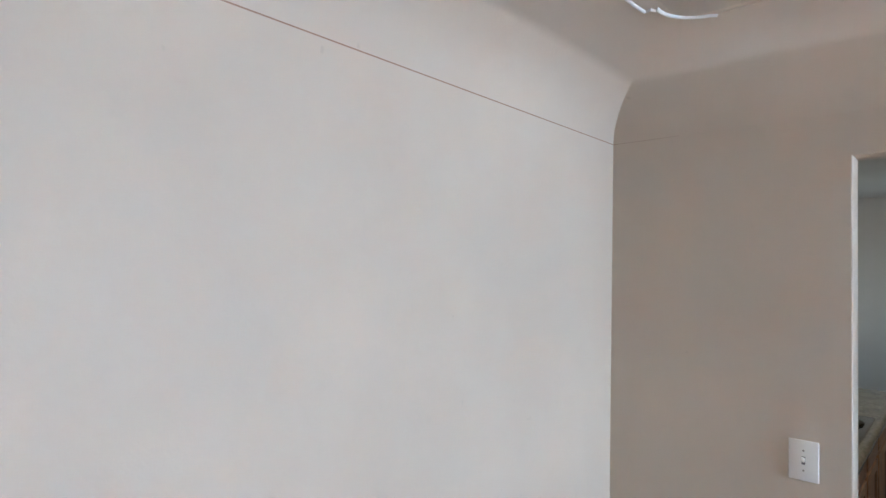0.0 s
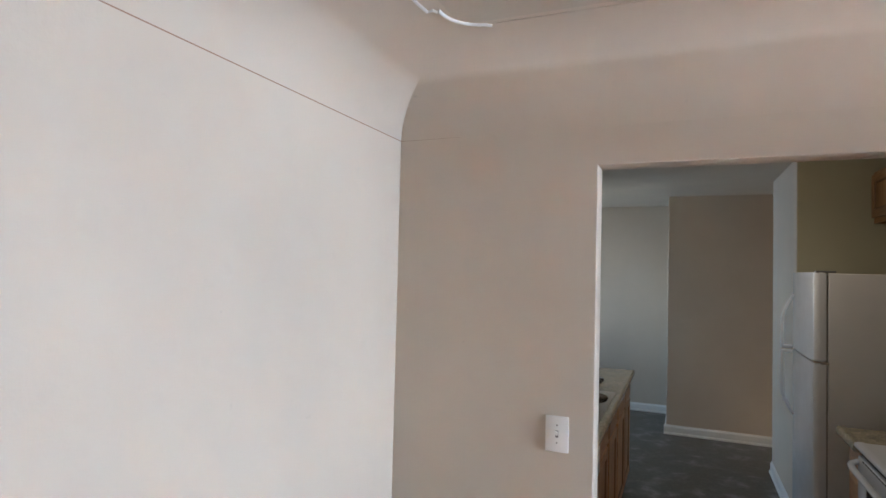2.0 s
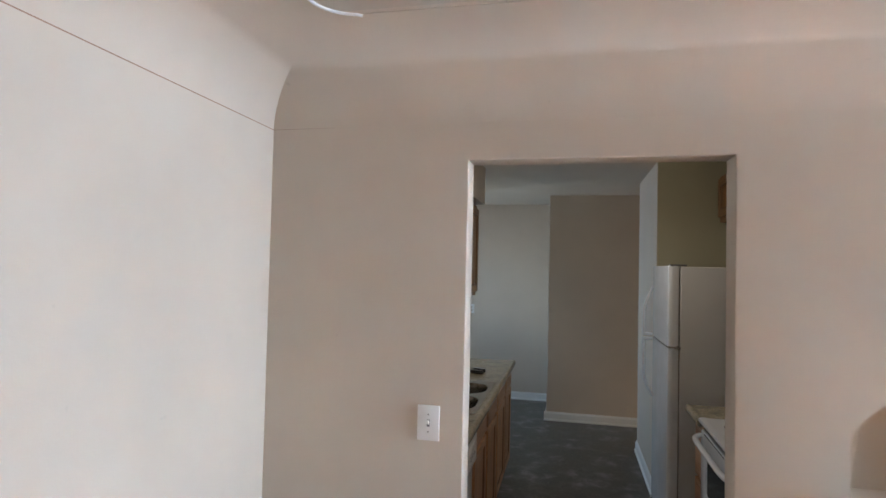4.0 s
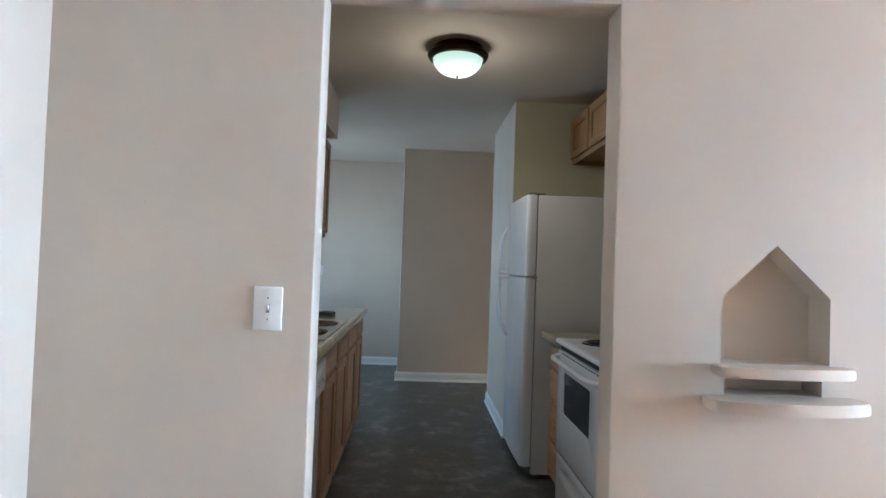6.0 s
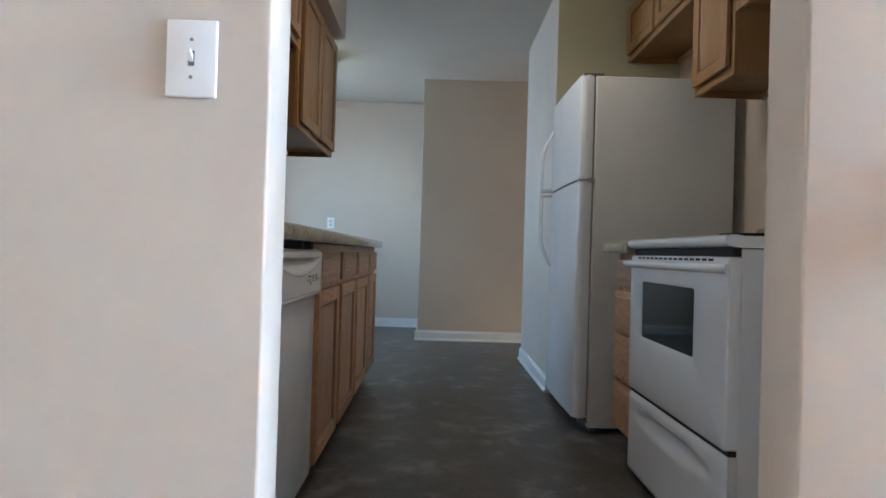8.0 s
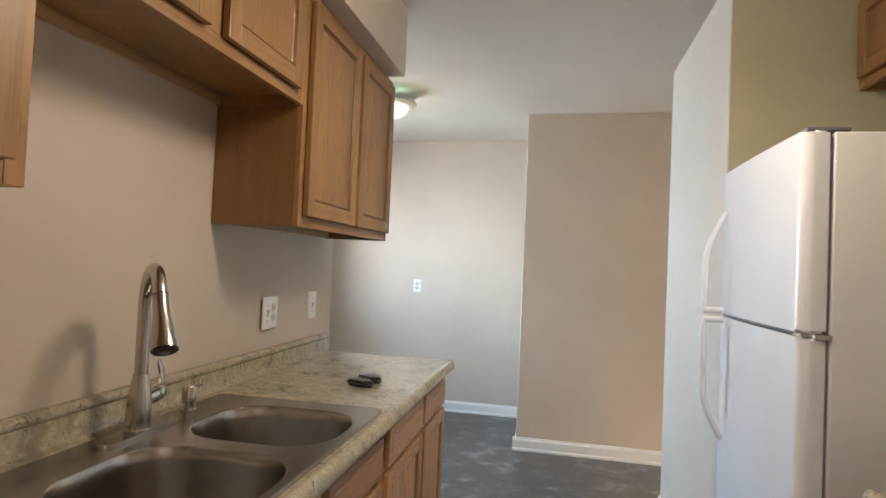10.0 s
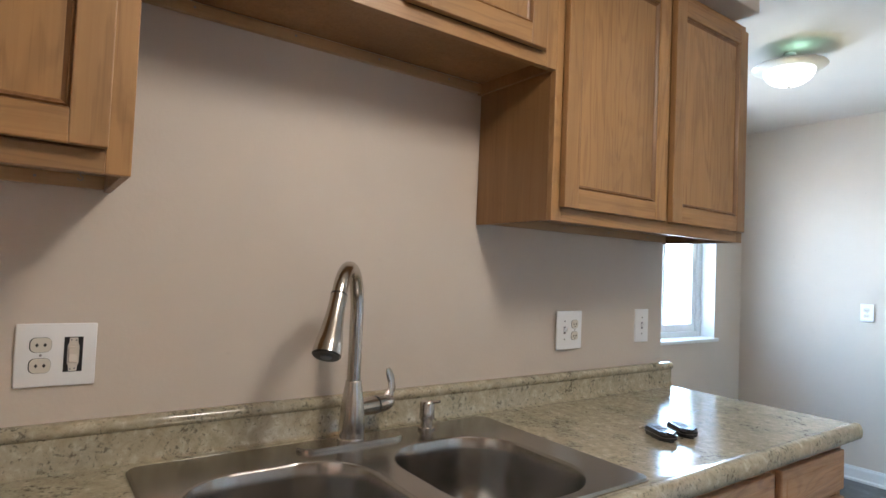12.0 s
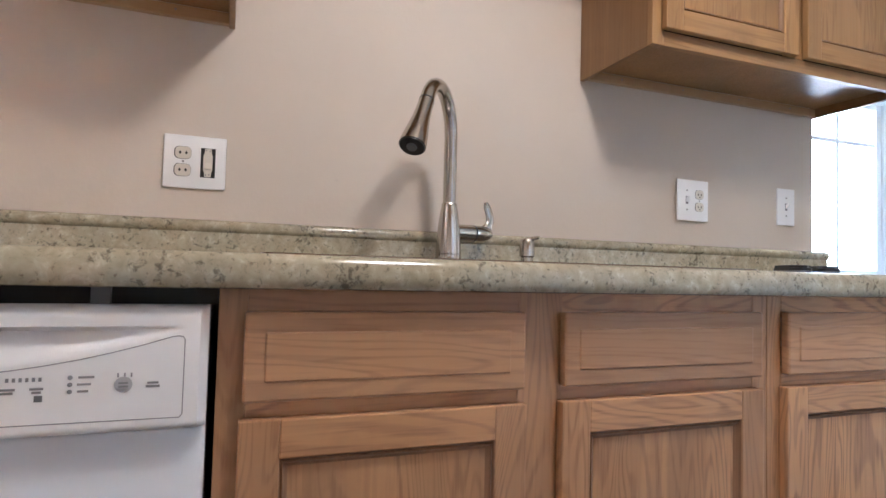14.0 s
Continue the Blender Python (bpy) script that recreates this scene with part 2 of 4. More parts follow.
def setting(name, bm, material, label, category, smooth=False):
    ob = new(name, mesh_of(name, bm, material, smooth))
    ORIGIN[ob.name] = Vector((0, 0, 0))
    return tagged(ob, label, category, kind="structure")


def box(lo, hi, bevel=0.0, bm=None, seg=2):
    """A box between two corners, its edges rounded by bevel."""
    one = bmesh.new()
    bmesh.ops.create_cube(one, size=1.0)
    for v in one.verts:
        v.co = Vector((lo[i] + (v.co[i] + 0.5) * (hi[i] - lo[i]) for i in range(3)))
    if bevel:
        bmesh.ops.bevel(one, geom=one.edges[:], offset=bevel, segments=seg, profile=0.5, affect="EDGES", clamp_overlap=True)
    return join(bm, one)


def join(bm, one):
    if bm is None:
        return one
    data = bpy.data.meshes.new("join")
    one.to_mesh(data)
    one.free()
    bm.from_mesh(data)
    bpy.data.meshes.remove(data)
    return bm


def boxes(*pairs, bevel=0.0):
    bm = bmesh.new()
    for lo, hi in pairs:
        box(lo, hi, bevel, bm)
    return bm


def lathe(profile, at, axis="Z", seg=32, bm=None):
    """A turned body: profile of (radius, height) from the foot up."""
    one = bmesh.new()
    rings = []
    for r, h in profile:
        ring = []
        for k in range(seg):
            a = 2 * math.pi * k / seg
            p = Vector((max(r, 1e-5) * math.cos(a), max(r, 1e-5) * math.sin(a), h))
            if axis == "Y":
                p = Vector((p.x, p.z, p.y))
            elif axis == "X":
                p = Vector((p.z, p.x, p.y))
            elif axis != "Z":
                p = axis @ p
            ring.append(one.verts.new(p + Vector(at)))
        rings.append(ring)
    for a, b in zip(rings, rings[1:]):
        for k in range(seg):
            one.faces.new((a[k], a[(k + 1) % seg], b[(k + 1) % seg], b[k]))
    one.faces.new(rings[0][::-1]), one.faces.new(rings[-1])
    return join(bm, one)


def sweep(points, radii, seg=16, bm=None, flat=1.0, up=None):
    """A tube along points, its radius from point to point; flat squeezes it along its second axis."""
    pts = [Vector(p) for p in points]
    one = bmesh.new()
    side, rings = None, []
    for i, p in enumerate(pts):
        d = (pts[min(i + 1, len(pts) - 1)] - pts[max(i - 1, 0)]).normalized()
        if side is None:
            side = d.cross(Vector(up) if up else (Vector((0, 0, 1)) if abs(d.z) < 0.9 else Vector((0, 1, 0)))).normalized()
        else:
            side = (side - d * side.dot(d)).normalized()
        o = d.cross(side)
        r = radii[i] if hasattr(radii, "__len__") else radii
        rings.append([one.verts.new(p + r * (math.cos(2 * math.pi * k / seg) * side + flat * math.sin(2 * math.pi * k / seg) * o)) for k in range(seg)])
    for a, b in zip(rings, rings[1:]):
        for k in range(seg):
            one.faces.new((a[k], a[(k + 1) % seg], b[(k + 1) % seg], b[k]))
    one.faces.new(rings[0][::-1]), one.faces.new(rings[-1])
    return join(bm, one)


def extrude(outline, axis, lo, hi, bm=None):
    """A prism: outline of (u, v) in the two other axes, from lo to hi along axis."""
    one = bmesh.new()
    place = {"X": lambda u, v, w: (w, u, v), "Y": lambda u, v, w: (u, w, v), "Z": lambda u, v, w: (u, v, w)}[axis]
    a, b = [one.verts.new(place(u, v, lo)) for u, v in outline], [one.verts.new(place(u, v, hi)) for u, v in outline]
    n = len(outline)
    for k in range(n):
        one.faces.new((a[k], a[(k + 1) % n], b[(k + 1) % n], b[k]))
    one.faces.new(a[::-1]), one.faces.new(b)
    return join(bm, one)


def rounded(cx, cy, hx, hy, r, n=6):
    """A rounded rectangle's outline."""
    out = []
    for sx, sy, a0 in ((1, 1, 0), (-1, 1, 90), (-1, -1, 180), (1, -1, 270)):
        for k in range(n + 1):
            a = radians(a0 + 90 * k / n)
            out.append((cx + sx * (hx - r) + r * math.cos(a), cy + sy * (hy - r) + r * math.sin(a)))
    return out


def filled(loops, place):
    """A flat face of an outline with holes."""
    bm = bmesh.new()
    edges = []
    for loop in loops:
        vs = [bm.verts.new(place(*p)) for p in loop]
        edges += [bm.edges.new((vs[k], vs[(k + 1) % len(vs)])) for k in range(len(vs))]
    bmesh.ops.triangle_fill(bm, use_beauty=True, use_dissolve=False, edges=edges)
    return bm


def strip(bm, a, b, closed=True):
    va, vb = [bm.verts.new(p) for p in a], [bm.verts.new(p) for p in b]
    n = len(a)
    for k in range(n if closed else n - 1):
        bm.faces.new((va[k], va[(k + 1) % n], vb[(k + 1) % n], vb[k]))
    return bm

# ---- the large structure ----
LIVING_TOP, SEAM, COVE = 2.462, 2.215, 0.40
WEST = -0.012
CEILING = 2.555
DOOR_L, DOOR_R, DOOR_TOP, DOOR_BACK = 0.750, 1.618, 2.085, 2.11
RIGHT, NOOK_X, NOOK_Y = 2.525, -1.06, 7.60
# SOUTH is an unseen wall, set far back to weaken bounced light.
EAST, SOUTH = 6.00, -5.50

# the wall with the doorway and the niche
NICHE = [(1.942, 1.036), (2.272, 1.036), (2.272, 1.233), (2.107, 1.387), (1.942, 1.233)]
SLOT = [(1.955, 0.945), (2.250, 0.945), (2.250, 1.006), (1.955, 1.006)]


def doorway(r, y):
    return [(DOOR_L - r, 0.0, y), (DOOR_L - r, DOOR_TOP + r, y), (DOOR_R + r, DOOR_TOP + r, y), (DOOR_R + r, 0.0, y)]


R = 0.006
front = [(WEST, 0)] + [(x, z) for x, z, _ in doorway(R, 0)] + [(EAST, 0), (EAST, SEAM + 0.003), (WEST, SEAM + 0.003)]
bm = filled([front, NICHE, SLOT], lambda x, z: (x, 2.0, z))
back = [(0, 0)] + [(x, z) for x, z, _ in doorway(0, 0)] + [(EAST, 0), (EAST, 2.62), (0, 2.62)]
join(bm, filled([back], lambda x, z: (x, DOOR_BACK, z)))
arc = [(R * (1 - math.sin(radians(a))), 2.0 + R * (1 - math.cos(radians(a)))) for a in (0, 22.5, 45, 67.5, 90)] + [(0, DOOR_BACK)]
for (r0, y0), (r1, y1) in zip(arc, arc[1:]):
    strip(bm, [(x, y, z) for x, z, y in doorway(r0, y0)], [(x, y, z) for x, z, y in doorway(r1, y1)], closed=False)
for hole, depth in ((NICHE, 0.095), (SLOT, 0.09)):
    strip(bm, [(x, 2.0, z) for x, z in hole], [(x, 2.0 + depth, z) for x, z in hole])
    join(bm, filled([hole], lambda x, z: (x, 2.0 + depth, z)))
bmesh.ops.remove_doubles(bm, verts=bm.verts, dist=1e-5)
setting("wall_doorway", bm, WALL, "beige painted plaster wall with a cased-free doorway and niche", "wall", smooth=True)

setting("wall_living_west", extrude([(-0.14, 0), (WEST, 0), (WEST, SEAM - 0.001), (WEST - 0.006, SEAM - 0.001), (WEST - 0.006, 2.62), (-0.14, 2.62)], "Y", SOUTH, 2.0), WALL, "beige painted plaster living room wall", "wall")
setting("wall_kitchen_west", boxes(((-0.14, 2.006, 0), (0, 4.905, 2.62))), WALL, "beige painted kitchen wall behind the sink", "wall")
setting("wall_living_east", boxes(((EAST, SOUTH, 0), (EAST + 0.16, 2.11, 0.62)), ((EAST, SOUTH, 2.08), (EAST + 0.16, 2.11, 2.62)), ((EAST, SOUTH, 0.62), (EAST + 0.16, 0.5, 2.08)), ((EAST, 1.9, 0.62), (EAST + 0.16, 2.11, 2.08))), WALL, "beige painted living room wall with a wide window", "wall")
setting("wall_living_south", boxes(((-0.14, SOUTH - 0.16, 0), (EAST + 0.16, SOUTH, 0.62)), ((-0.14, SOUTH - 0.16, 2.08), (EAST + 0.16, SOUTH, 2.62)), ((-0.14, SOUTH - 0.16, 0.62), (1.05, SOUTH, 2.08)), ((2.45, SOUTH - 0.16, 0.62), (EAST + 0.16, SOUTH, 2.08))), WALL, "beige painted living room wall with a window", "wall")
setting("wall_kitchen_east", boxes(((RIGHT, DOOR_BACK, 0), (RIGHT + 0.12, 4.652, 2.62))), WALL, "beige painted kitchen wall behind the range", "wall")
setting("wall_fridge_return", boxes(((1.748, 4.652, 0), (RIGHT + 0.12, 5.80, 2.62)), bevel=0.006), WALL, "beige painted wall block beside the refrigerator", "wall")
setting("wall_fridge_recess", boxes(((1.752, 4.647, 0), (RIGHT, 4.6515, CEILING))), OLIVE, "olive painted wall above and behind the refrigerator", "wall")
setting("wall_pier", boxes(((0.860, 6.660, 0), (4.0, 7.74, 2.62)), bevel=0.006), WALL, "beige painted projecting wall at the kitchen's far end", "wall")
setting("wall_hall_east", boxes(((3.86, 5.6, 0), (4.0, 6.66, 1.72)), ((3.86, 5.6, 2.12), (4.0, 6.66, 2.62)), ((3.86, 5.6, 1.72), (4.0, 6.10, 2.12)), ((3.86, 6.52, 1.72), (4.0, 6.66, 2.12))), WALL, "beige painted wall at the hall's end", "wall")
setting("wall_hall_south", boxes(((RIGHT + 0.12, 5.68, 0), (3.86, 5.80, 2.62))), WALL, "beige painted hall wall", "wall")
setting("wall_nook_north", boxes(((NOOK_X - 0.2, NOOK_Y, 0), (0.86, NOOK_Y + 0.14, 2.62))), WALL, "pale beige painted dining nook wall", "wall")
WY0, WY1, WZ0, WZ1 = 6.05, 7.212, 0.895, 2.18
setting("wall_nook_west", boxes(((NOOK_X - 0.2, 4.765, 0), (NOOK_X, NOOK_Y, WZ0)), ((NOOK_X - 0.2, 4.765, WZ1), (NOOK_X, NOOK_Y, 2.62)), ((NOOK_X - 0.2, 4.765, WZ0), (NOOK_X, WY0, WZ1)), ((NOOK_X - 0.2, WY1, WZ0), (NOOK_X, NOOK_Y, WZ1))), WALL, "pale beige nook wall with a deep window opening", "wall")
setting("wall_nook_south", boxes(((NOOK_X, 4.765, 0), (-0.14, 4.905, 2.62))), WALL, "pale beige painted dining nook wall", "wall")

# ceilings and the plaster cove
setting("ceiling_kitchen", boxes(((-0.0, DOOR_BACK, CEILING), (RIGHT, 4.652, CEILING + 0.06)), ((NOOK_X, 4.905, CEILING), (0.0, NOOK_Y, CEILING + 0.06)), ((0.0, 4.652, CEILING), (1.748, NOOK_Y, CEILING + 0.06)), ((1.748, 5.80, CEILING), (3.86, 6.66, CEILING + 0.06))), CEIL, "beige painted kitchen ceiling, darkened for shade", "ceiling")
setting("ceiling_living", boxes(((WEST + COVE, SOUTH + COVE, LIVING_TOP), (EAST - COVE, 2.0 - COVE, LIVING_TOP + 0.06))), CEIL, "beige painted living room ceiling, darkened for shade", "ceiling")
bm = bmesh.new()
n = 14
ring = []
for k in range(n + 1):
    a = radians(90 * k / n)
    d, z = COVE * (1 - math.cos(a)), SEAM + 0.003 + (LIVING_TOP - SEAM - 0.003) * math.sin(a)
    ring.append([(WEST + d, SOUTH + d, z), (EAST - d, SOUTH + d, z), (EAST - d, 2.0 - d, z), (WEST + d, 2.0 - d, z)])
for a, b in zip(ring, ring[1:]):
    strip(bm, a, b)
bmesh.ops.remove_doubles(bm, verts=bm.verts, dist=1e-5)
cove = setting("ceiling_cove", bm, WALL, "curved plaster cove between wall and ceiling", "ceiling", smooth=True)

# dark open seam under the cove, and a hairline of it on the doorway wall
setting("trim_seam", boxes(((WEST - 0.0055, SOUTH, SEAM - 0.001), (WEST - 0.0012, 2.0, SEAM + 0.003))), enamel("seam_shadow_dirt", (0.33, 0.20, 0.145), 0.8), "thin dark open seam along the plaster wall", "trim")
setting("trim_hairline", extrude([(WEST, SEAM - 0.0008), (0.24, SEAM - 0.0002), (0.24, SEAM + 0.0002), (WEST, SEAM + 0.0008)], "Y", 1.9985, 2.0005), enamel("hairline_dirt", (0.36, 0.28, 0.21), 0.8), "hairline crack in the plaster under the cove", "trim")

# raised plaster bead on the living room ceiling with a notched corner
def bead_path():
    pts = [(0.329, SOUTH + 1.0), (0.329, 1.42), (0.333, 1.478), (0.352, 1.474), (0.360, 1.492)]
    for k in range(9):
        a = radians(188 - 86 * k / 8)
        pts.append((0.492 + 0.125 * math.cos(a), 1.497 + 0.125 * math.sin(a)))
    pts += [(0.480, 1.630), (0.492, 1.618), (1.2, 1.621), (3.2, 1.621)]
    return [(x, y, LIVING_TOP - 0.002) for x, y in pts]


path = bead_path()
setting("trim_ceiling_bead", sweep(path[:15], 0.006, 8), TRIM, "raised white plaster bead with a scalloped corner", "trim", smooth=True)
setting("trim_ceiling_hairline", sweep(path[15:], 0.0016, 6), WALL, "thin painted plaster line on the ceiling", "trim", smooth=True)

# soffit over the sink cabinets
setting("wall_soffit", boxes(((0.0, DOOR_BACK, 2.243), (0.385, 4.838, CEILING)), bevel=0.004), WALL, "boxed beige soffit above the wall cabinets", "wall")

# floors and the ground outside
setting("floor", boxes(((NOOK_X - 0.06, 2.05, -0.06), (4.0, NOOK_Y + 0.06, 0.0))), VINYL, "dark slate-look vinyl kitchen floor", "floor")
setting("floor_living", boxes(((-0.1, SOUTH - 0.1, -0.06), (EAST + 0.1, 2.048, -0.002))), oak("oak_boards", 1, (0.36, 0.155, 0.050), (0.22, 0.090, 0.030)), "warm brown oak living room floor", "floor")
setting("ground", boxes(((-60, -60, -0.5), (60, 60, -0.3))), paint("pale_concrete", (0.36, 0.34, 0.31), 0.85, 30, 0.5, 0.12), "pale concrete ground outside", "ground")


# skirting boards
def skirting(name, a, b, out):
    """A board along a wall from a to b; out: the way into the room. A flat board with a small stepped cap."""
    a, b, out = Vector((*a, 0)), Vector((*b, 0)), Vector((*out, 0))
    prof = [(0.0, 0.0), (0.024, 0.0), (0.024, 0.014), (0.014, 0.022), (0.014, 0.074), (0.011, 0.084), (0.006, 0.088), (0.006, 0.096), (0.0, 0.098)]
    bm = bmesh.new()
    strip(bm, [a + out * u + Vector((0, 0, v)) for u, v in prof], [b + out * u + Vector((0, 0, v)) for u, v in prof])
    for p in (a, b):
        bm.faces.new([bm.verts.new(p + out * u + Vector((0, 0, v))) for u, v in prof])
    bmesh.ops.remove_doubles(bm, verts=bm.verts, dist=1e-6)
    setting(name, bm, TRIM, "white painted wooden baseboard", "baseboard")


skirting("baseboard_pier", (0.836, 6.66), (3.86, 6.66), (0, -1))
skirting("baseboard_pier_side", (0.86, 6.660), (0.86, NOOK_Y), (-1, 0))
skirting("baseboard_nook_north", (NOOK_X, NOOK_Y), (0.836, NOOK_Y), (0, -1))
skirting("baseboard_nook_west", (NOOK_X, 4.905), (NOOK_X, NOOK_Y), (1, 0))
skirting("baseboard_return", (1.748, 4.66), (1.748, 5.80), (-1, 0))
skirting("baseboard_living_west", (WEST, SOUTH), (WEST, 2.0), (1, 0))
skirting("baseboard_doorway_west", (0.024, 2.0), (DOOR_L - 0.02, 2.0), (0, -1))
skirting("baseboard_doorway_east", (DOOR_R + 0.02, 2.0), (EAST, 2.0), (0, -1))


# windows
def window(name, axis, at, lo, hi, z0, z1, cuts, bars, label, sill_out):
    """A white wooden window in the plane axis = at, from lo to hi along the wall, with upright cuts and level bars."""
    def slab(u0, u1, w0, w1, d0, d1, bevel=0.003):
        return box((d0, u0, w0), (d1, u1, w1), bevel) if axis == "x" else box((u0, d0, w0), (u1, d1, w1), bevel)

    w = new(name)
    ORIGIN[w.name] = Vector((0, 0, 0))
    tagged(w, label, "window", kind="structure")
    for nm, (u0, u1, w0, w1) in (("frame", (lo, lo + 0.05, z0, z1)), ("frame", (hi - 0.05, hi, z0, z1)), ("frame", (lo + 0.05, hi - 0.05, z1 - 0.05, z1)), ("frame", (lo + 0.05, hi - 0.05, z0, z0 + 0.045))):
        part("window_frame", slab(u0, u1, w0, w1, at - 0.04, at + 0.04), TRIM, w)
    for u0, u1, w0, w1 in ((lo + 0.05, lo + 0.10, z0 + 0.045, z1 - 0.05), (hi - 0.10, hi - 0.05, z0 + 0.045, z1 - 0.05), (lo + 0.10, hi - 0.10, z1 - 0.095, z1 - 0.05), (lo + 0.10, hi - 0.10, z0 + 0.045, z0 + 0.10)):
        part("sash", slab(u0, u1, w0, w1, at - 0.022, at + 0.022), TRIM, w)
    for c in cuts:
        part("muntin", slab(c - 0.014, c + 0.014, z0 + 0.10, z1 - 0.095, at - 0.014, at + 0.014), TRIM, w)
    for b in bars:
        part("muntin", slab(lo + 0.10, hi - 0.10, b - 0.014, b + 0.014, at - 0.012, at + 0.012), TRIM, w)
    ys, zs = [lo + 0.10, *cuts, hi - 0.10], [z0 + 0.10, *bars, z1 - 0.095]
    for ya, yb in zip(ys, ys[1:]):
        for za, zb in zip(zs, zs[1:]):
            pane = part("pane", slab(ya, yb, za, zb, at - 0.002, at + 0.002, 0), GLASS, w)
            pane.visible_shadow = False
    if sill_out > at and axis == "x":
        for u0, u1, w0, w1 in ((lo, lo + 0.006, z0 + 0.004, z1), (hi - 0.006, hi, z0 + 0.004, z1), (lo + 0.006, hi - 0.006, z1 - 0.006, z1)):
            part("jamb_lining", slab(u0, u1, w0, w1, at + 0.041, sill_out - 0.028, 0), TRIM, w)
    s0, s1 = sorted((at + (0.04 if sill_out > at else -0.04), sill_out))
    part("window_sill", slab(lo - 0.04, hi + 0.02, z0 - 0.022, z0 + 0.004, s0, s1, 0.005), TRIM, w)
    return w


window("window_1", "x", -1.215, WY0, WY1, WZ0, WZ1, (6.420, 6.745), (1.845,), "white wooden nook window with small panes", NOOK_X + 0.03)
window("window_2", "x", EAST + 0.08, 0.5, 1.9, 0.62, 2.08, (1.2,), (1.35,), "wide white living room window", EAST - 0.03)
# Hall window is added out of view, kept small to limit the sun.
window("window_3", "x", 3.93, 6.10, 6.52, 1.72, 2.12, (), (), "small white hall window, added out of view", 3.84)
# South window is added, out of view.
window("window_4", "y", SOUTH - 0.08, 1.05, 2.45, 0.62, 2.08, (1.75,), (1.35,), "white living room window", SOUTH + 0.03)

# ---- cabinets ----


def cab_door(parent, y0, y1, z0, z1, x, face=1, vert=None, level=None, stile=0.052):
    """A frame-and-panel oak door on a face looking along +x (face 1) or -x (face -1); x is its back."""
    vert, level, d = vert or OAK_Z, level or OAK_Y, 0.019
    def slab(ya, yb, za, zb, xa, xb, bev=0.0022):
        lo, hi = sorted((x + face * xa, x + face * xb))
        return box((lo, ya, za), (hi, yb, zb), bev)
    door = part("door", slab(y0 + 0.001, y1 - 0.001, z0 + 0.001, z1 - 0.001, 0.0, 0.0075, 0.0), vert, parent)
    for ya, yb in ((y0, y0 + stile), (y1 - stile, y1)):
        part("stile", slab(ya, yb, z0, z1, 0.0, d), vert, door)
    for za, zb in ((z0, z0 + stile), (z1 - stile, z1)):
        part("rail", slab(y0 + stile - 0.0005, y1 - stile + 0.0005, za + 0.0004, zb - 0.0004, 0.0004, d - 0.0006), level, door)
    m = 0.012
    bm = slab(y0 + stile - 0.002, y1 - stile + 0.002, z0 + stile - 0.002, z1 - stile + 0.002, 0.002, 0.0085, 0.0)
    part("panel", bm, vert, door)
    # small routed moulding round the panel
    bm = bmesh.new()
    rings = []
    for inset, h in ((0.0, d - 0.0025), (0.0025, d - 0.0065), (0.0050, d - 0.0040), (0.0078, d - 0.0075), (m, 0.0087)):
        a, b, c, e = y0 + stile + inset - 0.0003, y1 - stile - inset + 0.0003, z0 + stile + inset - 0.0003, z1 - stile - inset + 0.0003
        rings.append([(x + face * h, a, c), (x + face * h, b, c), (x + face * h, b, e), (x + face * h, a, e)])
    for p, q in zip(rings, rings[1:]):
        strip(bm, p, q)
    part("moulding", bm, BASE_GROOVE if vert is BASE_Z else GROOVE, door, "darker stained moulding")
    return door


def drawer_front(parent, y0, y1, z0, z1, x, face=1):
    def slab(ya, yb, za, zb, xa, xb, bev):
        lo, hi = sorted((x + face * xa, x + face * xb))
        return box((lo, ya, za), (hi, yb, zb), bev)
    g = 0.026
    bm = slab(y0, y1, z0, z1, 0.0, 0.019, 0.004)
    join(bm, slab(y0 + g, y1 - g, z0 + g, z1 - g, 0.015, 0.0212, 0.0026))
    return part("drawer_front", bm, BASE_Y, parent)


